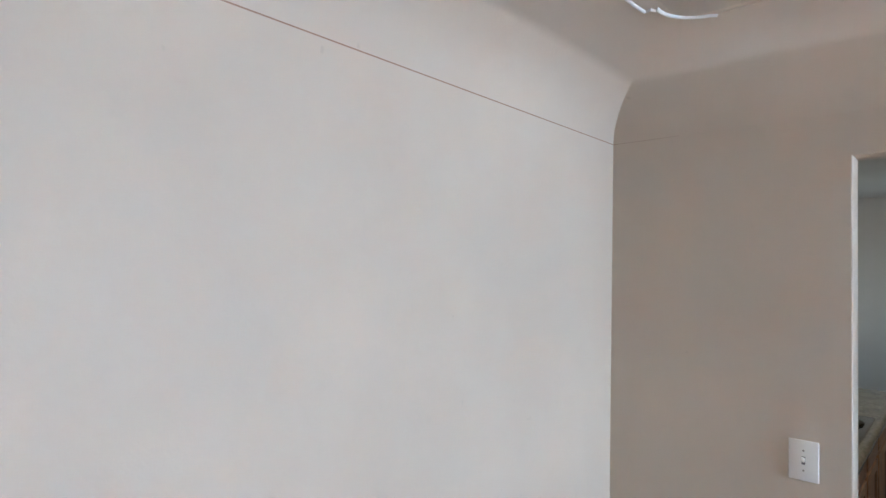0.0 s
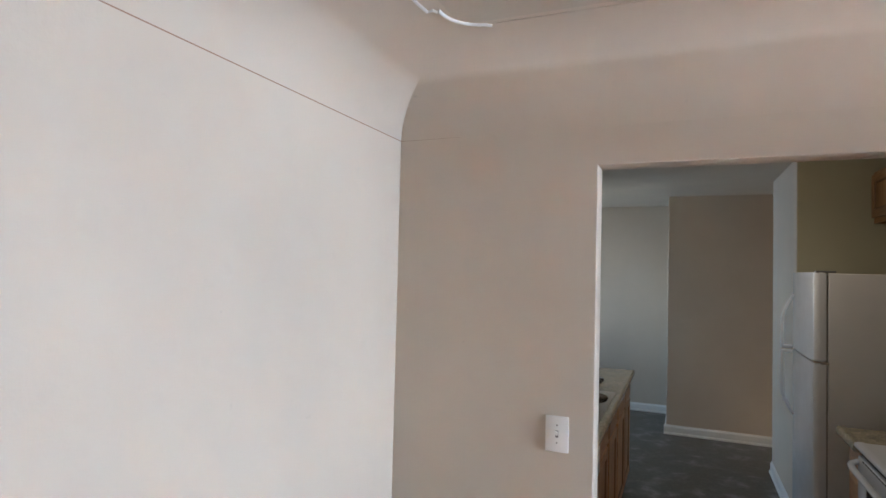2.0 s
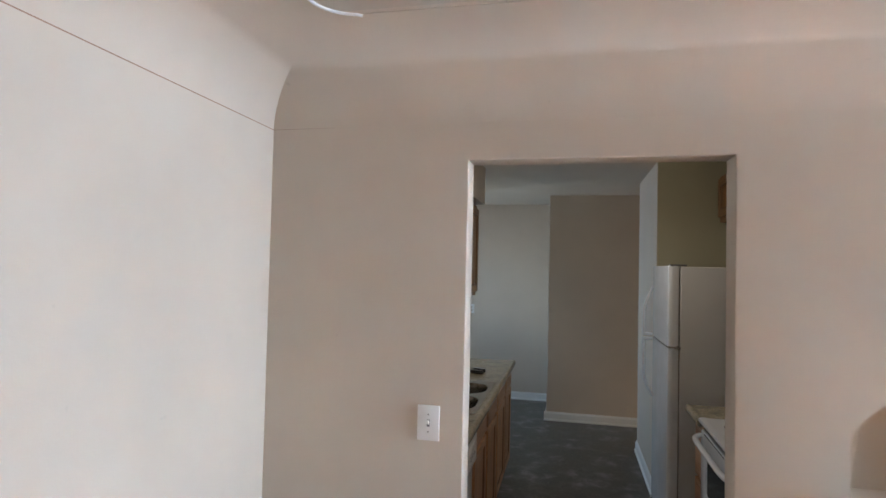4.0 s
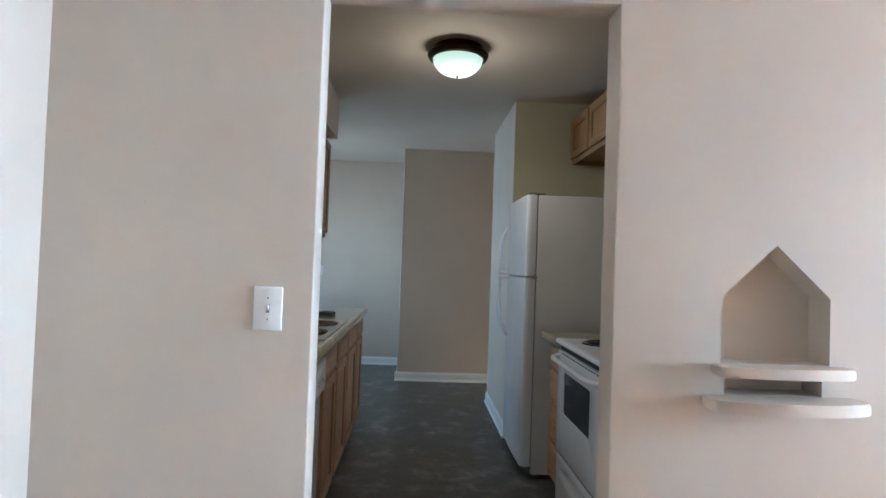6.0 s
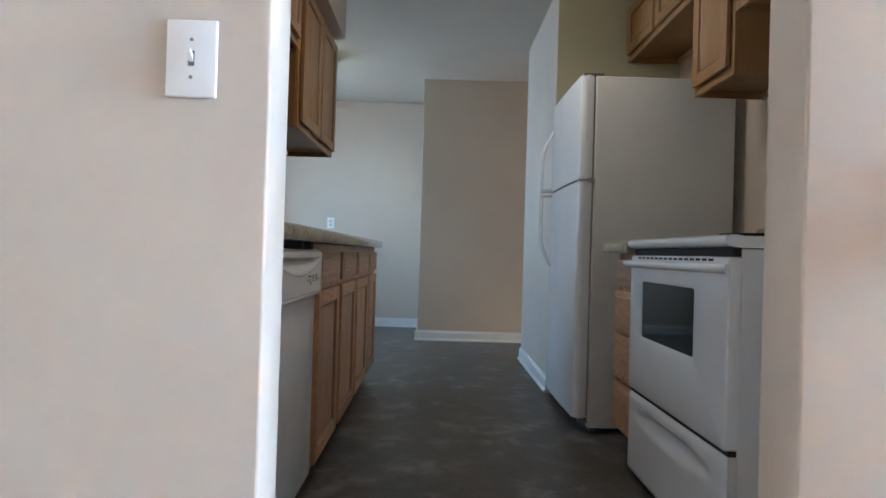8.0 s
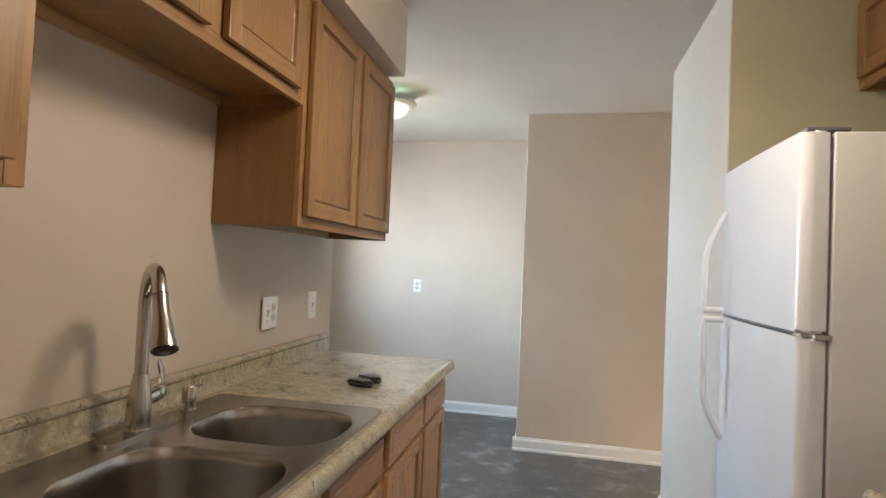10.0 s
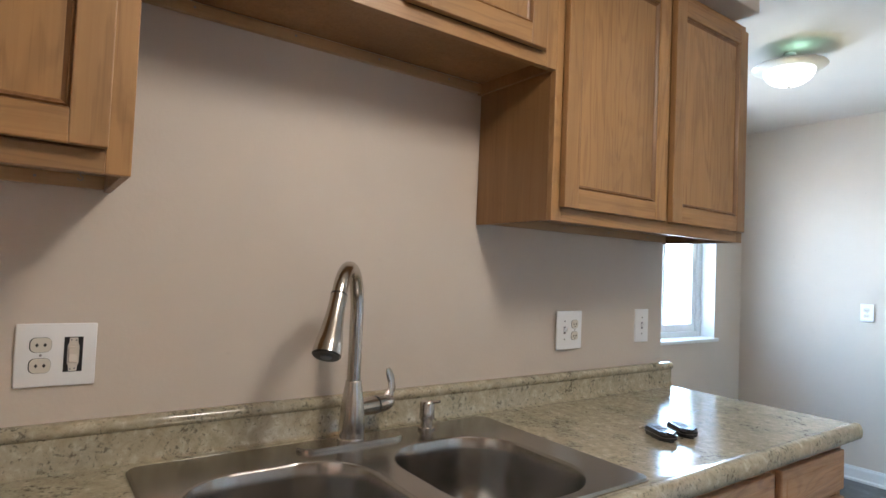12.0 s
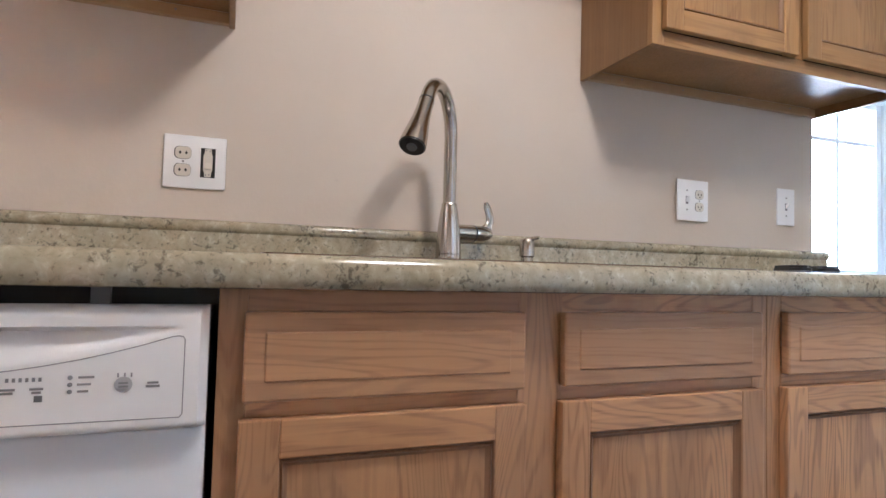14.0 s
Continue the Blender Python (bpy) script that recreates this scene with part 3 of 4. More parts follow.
def wall_cabinet(y0, y1, z0, z1, doors, label, group, back=0.0, front=0.306, face=1, lip=0.03):
    """A hung cabinet: carcass, face frame, doors; its bottom panel sits up behind the frame, with a cleat at the wall."""
    at = (back, (y0 + y1) / 2, z0)
    c = thing("wall_cabinet", at, label, "cabinet", group)
    X = lambda u: back + face * u  # noqa: E731
    def slab(ua, ub, ya, yb, za, zb, bev=0.0015):
        lo, hi = sorted((X(ua), X(ub)))
        return box((lo, ya, za), (hi, yb, zb), bev)
    dep = abs(front - back)
    for ya, yb in ((y0, y0 + 0.013), (y1 - 0.013, y1)):
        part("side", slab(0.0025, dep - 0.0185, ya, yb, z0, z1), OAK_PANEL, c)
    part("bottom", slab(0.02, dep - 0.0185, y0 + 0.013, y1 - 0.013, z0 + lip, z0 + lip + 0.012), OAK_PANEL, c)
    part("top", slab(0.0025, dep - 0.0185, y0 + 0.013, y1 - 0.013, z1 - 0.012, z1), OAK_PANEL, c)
    part("cleat", slab(0.0025, 0.02, y0 + 0.013, y1 - 0.013, z0 + 0.004, z0 + lip + 0.0), RAW, c, "bare wooden fixing strip")
    for k in range(4):
        y = y0 + (y1 - y0) * (0.14 + 0.24 * k)
        part("nail", lathe([(0.0028, 0.0), (0.0028, 0.0016), (0.0, 0.002)], (X(0.0198) if face > 0 else X(0.0218), y, z0 + 0.018), "X", 8), DULL, c)
    for ya, yb in ((y0, y0 + 0.036), (y1 - 0.036, y1)):
        part("frame_stile", slab(dep - 0.0185, dep, ya, yb, z0, z1), OAK_Z, c)
    for za, zb in ((z0, z0 + 0.036), (z1 - 0.036, z1)):
        part("frame_rail", slab(dep - 0.018, dep - 0.0004, y0 + 0.036, y1 - 0.036, za, zb), OAK_Y, c)
    part("inside", slab(0.05, dep - 0.025, y0 + 0.02, y1 - 0.02, z0 + lip + 0.012, z1 - 0.013, 0), DARK, c)
    for ya, yb, za, zb in doors:
        cab_door(c, ya, yb, za, zb, X(dep + 0.0035), face)
    for (ya, yb, _, _), (yc, yd, _, _) in zip(doors, doors[1:]):
        part("frame_mullion", slab(dep - 0.0184, dep - 0.0002, yb - 0.012, yc + 0.012, z0 + 0.036, z1 - 0.036), OAK_Z, c)
    return c


UG = "wall cabinets over the sink counter"
first = wall_cabinet(2.115, 3.013, 1.460, 2.240, [(2.150, 2.545, 1.497, 2.206), (2.583, 2.978, 1.497, 2.206)], "honey oak wall cabinet with two framed doors", UG)
hook = [(0.297, 2.946, 1.462), (0.297, 2.946, 1.455)] + [(0.297, 2.946 + 0.0035 * math.sin(radians(a)), 1.4505 + 0.0035 * math.cos(radians(a))) for a in range(0, 271, 30)]
part("cup_hook", sweep(hook, 0.0008, 6), DULL, first, "small metal cup hook", smooth=True)
wall_cabinet(3.014, 3.955, 1.858, 2.240, [(3.045, 3.432, 1.892, 2.206), (3.498, 3.900, 1.892, 2.206)], "short honey oak cabinet bridging the sink", UG)
wall_cabinet(3.956, 4.905, 1.472, 2.240, [(3.980, 4.418, 1.507, 2.206), (4.452, 4.880, 1.507, 2.206)], "tall honey oak wall cabinet with two framed doors", UG)
RG = "wall cabinets over the range side"
wall_cabinet(3.705, 4.645, 2.086, 2.430, [(3.735, 4.160, 2.120, 2.405), (4.195, 4.615, 2.120, 2.405)], "short honey oak cabinet above the refrigerator", RG, RIGHT, 2.195, -1)
wall_cabinet(3.352, 3.703, 1.610, 2.430, [(3.375, 3.680, 1.645, 2.405)], "narrow tall honey oak wall cabinet", RG, RIGHT, 2.195, -1)
wall_cabinet(2.590, 3.350, 1.860, 2.430, [(2.615, 2.955, 1.892, 2.405), (2.985, 3.325, 1.892, 2.405)], "short honey oak cabinet above the range", RG, RIGHT, 2.195, -1)


def base_cabinet(y0, y1, bays, label, group, back=0.0, front=0.610, face=1):
    c = thing("base_cabinet", (back + face * 0.3, (y0 + y1) / 2, 0.0), label, "cabinet", group)
    dep = abs(front - back)
    def slab(ua, ub, ya, yb, za, zb, bev=0.0015):
        lo, hi = sorted((back + face * ua, back + face * ub))
        return box((lo, ya, za), (hi, yb, zb), bev)
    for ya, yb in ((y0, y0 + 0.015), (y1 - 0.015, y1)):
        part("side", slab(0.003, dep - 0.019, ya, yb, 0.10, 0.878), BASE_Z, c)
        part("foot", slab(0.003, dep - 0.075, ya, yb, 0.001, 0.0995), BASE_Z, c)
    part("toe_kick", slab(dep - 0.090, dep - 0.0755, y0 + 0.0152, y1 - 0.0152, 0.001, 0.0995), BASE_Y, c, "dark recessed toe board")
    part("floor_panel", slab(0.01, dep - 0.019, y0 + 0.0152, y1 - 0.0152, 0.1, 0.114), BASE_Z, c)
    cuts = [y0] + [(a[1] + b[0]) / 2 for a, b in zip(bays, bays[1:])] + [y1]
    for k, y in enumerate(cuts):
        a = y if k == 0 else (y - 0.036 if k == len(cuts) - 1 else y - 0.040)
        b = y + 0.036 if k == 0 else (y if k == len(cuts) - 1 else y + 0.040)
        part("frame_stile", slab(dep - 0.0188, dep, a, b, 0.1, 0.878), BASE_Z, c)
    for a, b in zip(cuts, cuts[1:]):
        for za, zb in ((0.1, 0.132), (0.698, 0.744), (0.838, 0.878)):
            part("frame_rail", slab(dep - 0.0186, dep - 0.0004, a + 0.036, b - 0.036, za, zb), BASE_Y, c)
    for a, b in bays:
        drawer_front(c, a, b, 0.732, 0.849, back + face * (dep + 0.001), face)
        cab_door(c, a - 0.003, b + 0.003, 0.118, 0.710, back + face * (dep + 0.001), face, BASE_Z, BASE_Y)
        part("inside", slab(0.06, dep - 0.03, a, b, 0.12, 0.70, 0), DARK, c)
    return c


BG = "base cabinets under the sink counter"
base_cabinet(3.014, 3.969, [(3.046, 3.453), (3.522, 3.938)], "honey oak sink base cabinet with two doors", BG)
base_cabinet(3.970, 4.926, [(4.003, 4.462), (4.500, 4.900)], "honey oak base cabinet with drawers and doors", BG)
base_cabinet(2.115, 2.400, [(2.150, 2.370)], "narrow honey oak base cabinet by the doorway", BG)


# small drawer base beside the range
def drawer_base():
    c = thing("drawer_cabinet", (2.2, 3.51, 0.0), "narrow oak drawer cabinet beside the range", "cabinet")
    part("body", extrude([(1.872, 0.10), (1.945, 0.10), (1.945, 0.001), (RIGHT - 0.004, 0.001), (RIGHT - 0.004, 0.878), (1.872, 0.878)], "Y", 3.360, 3.655), BASE_Z, c)
    for ya, yb in ((3.358, 3.39), (3.625, 3.657)):
        part("frame_stile", box((1.853, ya, 0.10), (1.8715, yb, 0.878), 0.0015), BASE_Z, c)
    part("frame_back", box((1.858, 3.392, 0.10), (1.8712, 3.623, 0.878)), BASE_Y, c)
    for z0, z1 in ((0.735, 0.850), (0.545, 0.715), (0.335, 0.525), (0.120, 0.315)):
        drawer_front(c, 3.376, 3.640, z0, z1, 1.852, -1)


drawer_base()


# ---- worktops ----
def worktop_profile(depth):
    """Rolled front edge with a small raised drip bead."""
    return [(depth - 0.012, 0.879), (depth - 0.004, 0.881), (depth, 0.887), (depth + 0.001, 0.898), (depth - 0.001, 0.912), (depth - 0.005, 0.920), (depth - 0.012, 0.9245), (depth - 0.021, 0.9250), (depth - 0.028, 0.9225), (depth - 0.036, 0.9205), (depth - 0.05, 0.920)]


def worktop():
    t = thing("worktop", (0.3, 3.5, 0.88), "olive and cream granite-look laminate worktop with backsplash", "worktop")
    nose = worktop_profile(0.660)
    low = [(0.003, 0.881)]
    hole0, hole1 = 3.085, 3.925
    bm = bmesh.new()
    full = low + nose + [(0.030, 0.920), (0.003, 0.920)]
    extrude(full, "Y", 2.114, hole0, bm)
    extrude(full, "Y", hole1, 4.945, bm)
    extrude([(0.600, 0.881)] + nose + [(0.600, 0.920)], "Y", hole0, hole1, bm)
    extrude([(0.003, 0.881), (0.095, 0.881), (0.095, 0.920), (0.003, 0.920)], "Y", hole0, hole1, bm)
    part("top", bm, LAMINATE, t, smooth=True)
    splash = [(0.002, 0.9205), (0.034, 0.9205), (0.026, 0.924), (0.0225, 0.932), (0.022, 0.984), (0.026, 0.987), (0.0295, 0.992), (0.0305, 0.998), (0.029, 1.004), (0.024, 1.009), (0.016, 1.011), (0.002, 1.011)]
    part("backsplash", extrude(splash, "Y", 2.114, 4.948, bmesh.new()), LAMINATE, t, "rolled laminate backsplash", smooth=True)
    w = thing("worktop", (2.15, 3.51, 0.88), "small granite-look laminate worktop between range and refrigerator", "worktop")
    out = [(RIGHT - 0.003 - (x - 0.003), z) for x, z in [(0.003, 0.881)] + worktop_profile(RIGHT - 1.785) + [(0.003, 0.920)]]
    part("top", extrude(out, "Y", 3.352, 3.690, bmesh.new()), LAMINATE, w, smooth=True)
    part("backsplash", extrude([(RIGHT - x, z) for x, z in splash], "Y", 3.352, 3.690, bmesh.new()), LAMINATE, w, smooth=True)


worktop()


# ---- sink ----
def sink():
    s = thing("kitchen_sink", (0.345, 3.505, 0.92), "double-bowl brushed stainless steel drop-in sink", "sink")
    zt = 0.9275
    bowls = [(0.396, 3.290, 0.200, 0.184), (0.396, 3.696, 0.200, 0.168)]
    loops = [rounded(0.345, 3.507, 0.270, 0.443, 0.02)] + [rounded(cx, cy, hx, hy, 0.13, 9) for cx, cy, hx, hy in bowls]
    bm = filled(loops, lambda x, y: (x, y, zt))
    o = loops[0]
    e = rounded(0.345, 3.507, 0.275, 0.448, 0.024)
    strip(bm, [(x, y, zt) for x, y in o], [(x, y, 0.9235) for x, y in e])
    strip(bm, [(x, y, 0.9235) for x, y in e], [(x, y, 0.9206) for x, y in e])
    bmesh.ops.remove_doubles(bm, verts=bm.verts, dist=1e-5)
    part("rim", bm, STEEL, s)
    for cx, cy, hx, hy in bowls:
        bm = bmesh.new()
        prev = None
        for inset, z, r in ((0.0, zt, 0.13), (0.0035, zt - 0.0015, 0.128), (0.006, zt - 0.006, 0.126), (0.010, zt - 0.03, 0.122), (0.020, zt - 0.10, 0.112), (0.030, zt - 0.145, 0.105), (0.046, zt - 0.166, 0.095), (0.072, zt - 0.177, 0.07), (0.12, zt - 0.181, 0.04)):
            ring = [(x, y, z) for x, y in rounded(cx, cy, hx - inset, hy - inset, min(r, hx - inset - 0.002, hy - inset - 0.002), 9)]
            if prev:
                strip(bm, prev, ring)
            prev = ring
        bm.faces.new([bm.verts.new(p) for p in prev])
        bmesh.ops.remove_doubles(bm, verts=bm.verts, dist=1e-5)
        b = part("bowl", bm, STEEL, s, smooth=True)
        part("drain", lathe([(0.040, 0.0), (0.043, 0.002), (0.040, 0.0035), (0.030, 0.002), (0.028, 0.0005), (0.006, 0.0005), (0.005, 0.006), (0.0, 0.007)], (cx, cy, zt - 0.1805)), CHROME, b, "chrome drain strainer", smooth=True)


sink()


# ---- tap ----
def tap():
    bx, by, z0 = 0.132, 3.510, 0.928
    t = thing("kitchen_faucet", (bx, by, z0), "brushed nickel pull-down faucet with a high arched spout", "faucet")
    bm = extrude(rounded(bx, by + 0.003, 0.029, 0.131, 0.028, 8), "Z", z0, z0 + 0.008)
    bmesh.ops.bevel(bm, geom=[e for e in bm.edges if all(v.co.z > z0 + 0.007 for v in e.verts)], offset=0.003, segments=2, affect="EDGES")
    part("deck_plate", bm, NICKEL, t, smooth=True)
    part("body", lathe([(0.0315, 0.006), (0.0325, 0.010), (0.0312, 0.014), (0.0305, 0.018), (0.0310, 0.022), (0.0305, 0.035), (0.0288, 0.062), (0.0260, 0.092), (0.0215, 0.122), (0.0188, 0.136), (0.0186, 0.142), (0.0172, 0.144)], (bx, by, z0)), NICKEL, t, smooth=True)
    d = Vector((0.757, -0.653, 0)).normalized()
    pts, rad = [], []
    cr, cz = 0.084, 1.230
    for k in range(5):
        pts.append(Vector((bx, by, z0 + 0.138 + (cz - z0 - 0.138) * k / 4))), rad.append(0.0156)
    for k in range(1, 17):
        a = radians(180 - 152 * k / 16)
        pts.append(Vector((bx, by, cz)) + d * (cr + cr * math.cos(a)) + Vector((0, 0, 1.18 * cr * math.sin(a)))), rad.append(0.0156)
    part("spout", sweep(pts, rad, 20), NICKEL, t, smooth=True)
    end, way = pts[-1], (pts[-1] - pts[-2]).normalized()
    way = (way + d * 0.06).normalized()
    n = 9
    hp = [end + way * (0.135 * k / n) for k in range(n + 1)]
    hr = [0.0168, 0.0170, 0.0174, 0.0182, 0.0196, 0.0214, 0.0236, 0.0258, 0.0278, 0.0284]
    h = part("spray_head", sweep(hp, hr, 24), NICKEL, t, "flared spray head with a black face", smooth=True)
    part("spray_face", sweep([hp[-1] - way * 0.004, hp[-1] + way * 0.003], [0.0268, 0.0256], 24), BLACK, h, "black rubber spray face", smooth=True)
    part("nozzle", sweep([hp[-1], hp[-1] + way * 0.006], [0.0115, 0.0105], 16), GREYP, h, smooth=True)
    part("seam_ring", sweep([end + way * 0.002, end + way * 0.0045], 0.0173, 20), BLACK, h, "thin dark seam ring", smooth=True)
    side = Vector((-0.26, 0.966, 0)).normalized()
    ax = side.to_track_quat("Z", "Y").to_matrix()
    vz = Vector((bx, by, z0 + 0.076))
    v = part("valve", lathe([(0.0195, 0.010), (0.0200, 0.030), (0.0208, 0.066), (0.0208, 0.070)], vz, ax), NICKEL, t, smooth=True)
    part("seal_ring", lathe([(0.0211, 0.070), (0.0213, 0.074)], vz, ax), BLACK, v, "black seal ring", smooth=True)
    part("knob", lathe([(0.0208, 0.074), (0.0214, 0.092), (0.0195, 0.112), (0.0125, 0.127), (0.0, 0.131)], vz, ax), NICKEL, v, smooth=True)
    lp = [vz + side * u + Vector((-0.10 * w, 0, w)) for u, w in ((0.104, 0.006), (0.122, 0.018), (0.130, 0.034), (0.128, 0.052), (0.121, 0.070), (0.117, 0.082))]
    part("lever", sweep(lp, [0.0125, 0.0125, 0.0118, 0.0112, 0.0105, 0.0055], 14, flat=0.5, up=(1, 0, 0)), NICKEL, t, smooth=True)
    s = thing("soap_dispenser", (0.112, 3.733, z0), "short brushed nickel soap dispenser pump on the sink", "dispenser")
    part("base", lathe([(0.022, 0.0), (0.022, 0.005), (0.016, 0.007), (0.0155, 0.022), (0.0195, 0.026), (0.0190, 0.064), (0.015, 0.070), (0.0, 0.071)], (0.112, 3.733, z0)), NICKEL, s, smooth=True)
    part("spout", sweep([(0.112, 3.733, z0 + 0.062), (0.124, 3.740, z0 + 0.070), (0.142, 3.751, z0 + 0.073)], [0.008, 0.006, 0.004], 12), NICKEL, s, smooth=True)


tap()


# ---- dishwasher ----
def dishwasher():
    y0, y1, xf = 2.412, 3.004, 0.622
    t = thing("dishwasher", (0.32, (y0 + y1) / 2, 0.0), "white built-in dishwasher with a sculpted control panel", "dishwasher")
    part("tub", box((0.05, y0 + 0.01, 0.10), (0.575, y1 - 0.01, 0.855)), GREYP, t)
    part("cavity", boxes(((0.45, 2.404, 0.857), (0.60, 3.012, 0.878)), ((0.03, 2.404, 0.001), (0.05, 3.012, 0.876))), DARK, t)
    part("mounting_tab", box((0.585, 2.868, 0.852), (0.606, 2.890, 0.880), 0.001), GREYP, t, "grey metal mounting tab")
    part("toe_panel", box((0.535, y0 + 0.01, 0.002), (0.55, y1 - 0.01, 0.10)), BLACK, t)
    part("door", box((0.576, y0, 0.105), (xf, y1, 0.7075), 0.006, seg=3), WHITE, t, smooth=True)
    # control panel with a scooped handle whose lower lip bows upwards to the ends
    z0, z1, nu, nw = 0.709, 0.857, 64, 44
    mid = (y0 + y1) / 2
    bm = bmesh.new()
    grid = []
    for j in range(nw + 1):
        row = []
        for i in range(nu + 1):
            y, z = y0 + (y1 - y0) * i / nu, z0 + (z1 - z0) * j / nw
            s = (y - mid) / 0.262
            arc = 0.7855 + 0.043 * s * s
            top = 0.8335 - 0.0015 * abs(s)
            x = xf + 0.022
            if z > 0.845:
                x -= 0.016 * ((z - 0.845) / 0.012) ** 2
            if z < 0.715:
                x -= 0.008 * ((0.715 - z) / 0.006) ** 2
            edge = min(y - y0, y1 - y)
            if edge < 0.012:
                x -= 0.012 * ((0.012 - edge) / 0.012) ** 2
            if abs(s) < 1.0 and arc < z < top:
                f = (z - arc) / max(top - arc, 1e-4)
                deep = 0.020 * min(1.0, (top - arc) / 0.03)
                x -= deep * min(1.0, f * 1.25) ** 1.3 * (1.0 if f < 0.86 else (1 - f) / 0.14)
            row.append(bm.verts.new((x, y, z)))
        grid.append(row)
    for a, b in zip(grid, grid[1:]):
        for i in range(nu):
            bm.faces.new((a[i], a[i + 1], b[i + 1], b[i]))
    rim = [grid[0], [r[-1] for r in grid], grid[-1], [r[0] for r in grid]]
    for line in rim:
        low = [bm.verts.new((0.577, v.co.y, v.co.z)) for v in line]
        for k in range(len(line) - 1):
            bm.faces.new((line[k], line[k + 1], low[k + 1], low[k]))
    panel = part("control_panel", bm, PLASTIC, t, smooth=True)
    xs = xf + 0.0222
    # outline of the printed field
    pts = [(2.975, 0.724), (2.978, 0.728), (2.978, 0.817), (2.976, 0.8205), (2.971, 0.8215)]
    for k in range(17):
        y = 2.964 - 0.512 * k / 16
        pts.append((y, 0.780 + 0.043 * ((y - mid) / 0.262) ** 2 - 0.0005))
    pts += [(2.440, 0.812), (2.438, 0.728), (2.442, 0.724)]
    part("printed_outline", sweep([(xs - 0.0003, y, z) for y, z in pts + pts[:1]], 0.0006, 5), INK, panel, "thin grey printed outline")
    def bar(y, z, w, h, m=INK, nm="printed_mark", r=0.0):
        part(nm, box((xs - 0.0006, y - w / 2, z - h / 2), (xs + 0.0004 + r, y + w / 2, z + h / 2)), m, panel)
    for k in range(6):
        bar(2.800 + k * 0.0062, 0.7745, 0.003, 0.0045)
    for y, z, w in ((2.798, 0.764, 0.020), (2.799, 0.760, 0.014), (2.828, 0.764, 0.013), (2.828, 0.760, 0.009), (2.876, 0.7755, 0.016), (2.874, 0.7675, 0.014), (2.873, 0.7595, 0.011), (2.945, 0.7665, 0.012), (2.945, 0.7625, 0.015)):
        bar(y, z, w, 0.0026)
    for z in (0.7755, 0.7675, 0.7595):
        part("indicator", lathe([(0.0026, -0.0005), (0.0026, 0.0006), (0.0, 0.0008)], (xs, 2.860, z), "X", 12), INK, panel)
    for y in (2.908, 2.915, 2.922):
        bar(y, 0.7765, 0.0018, 0.005)
    part("button", lathe([(0.0095, -0.0005), (0.0092, 0.0010), (0.0, 0.0012)], (xs, 2.914, 0.7655), "X", 24), enamel("light_grey_button", (0.42, 0.42, 0.43), 0.4), panel, "round grey start button")
    for z in (0.7675, 0.7635):
        bar(2.914, z, 0.010, 0.0022, INK, "printed_mark", 0.0012)
    part("button", box((xs - 0.0005, 2.826, 0.7495), (xs + 0.0008, 2.834, 0.7565), 0.0005), GREYP, panel, "small grey button")


dishwasher()


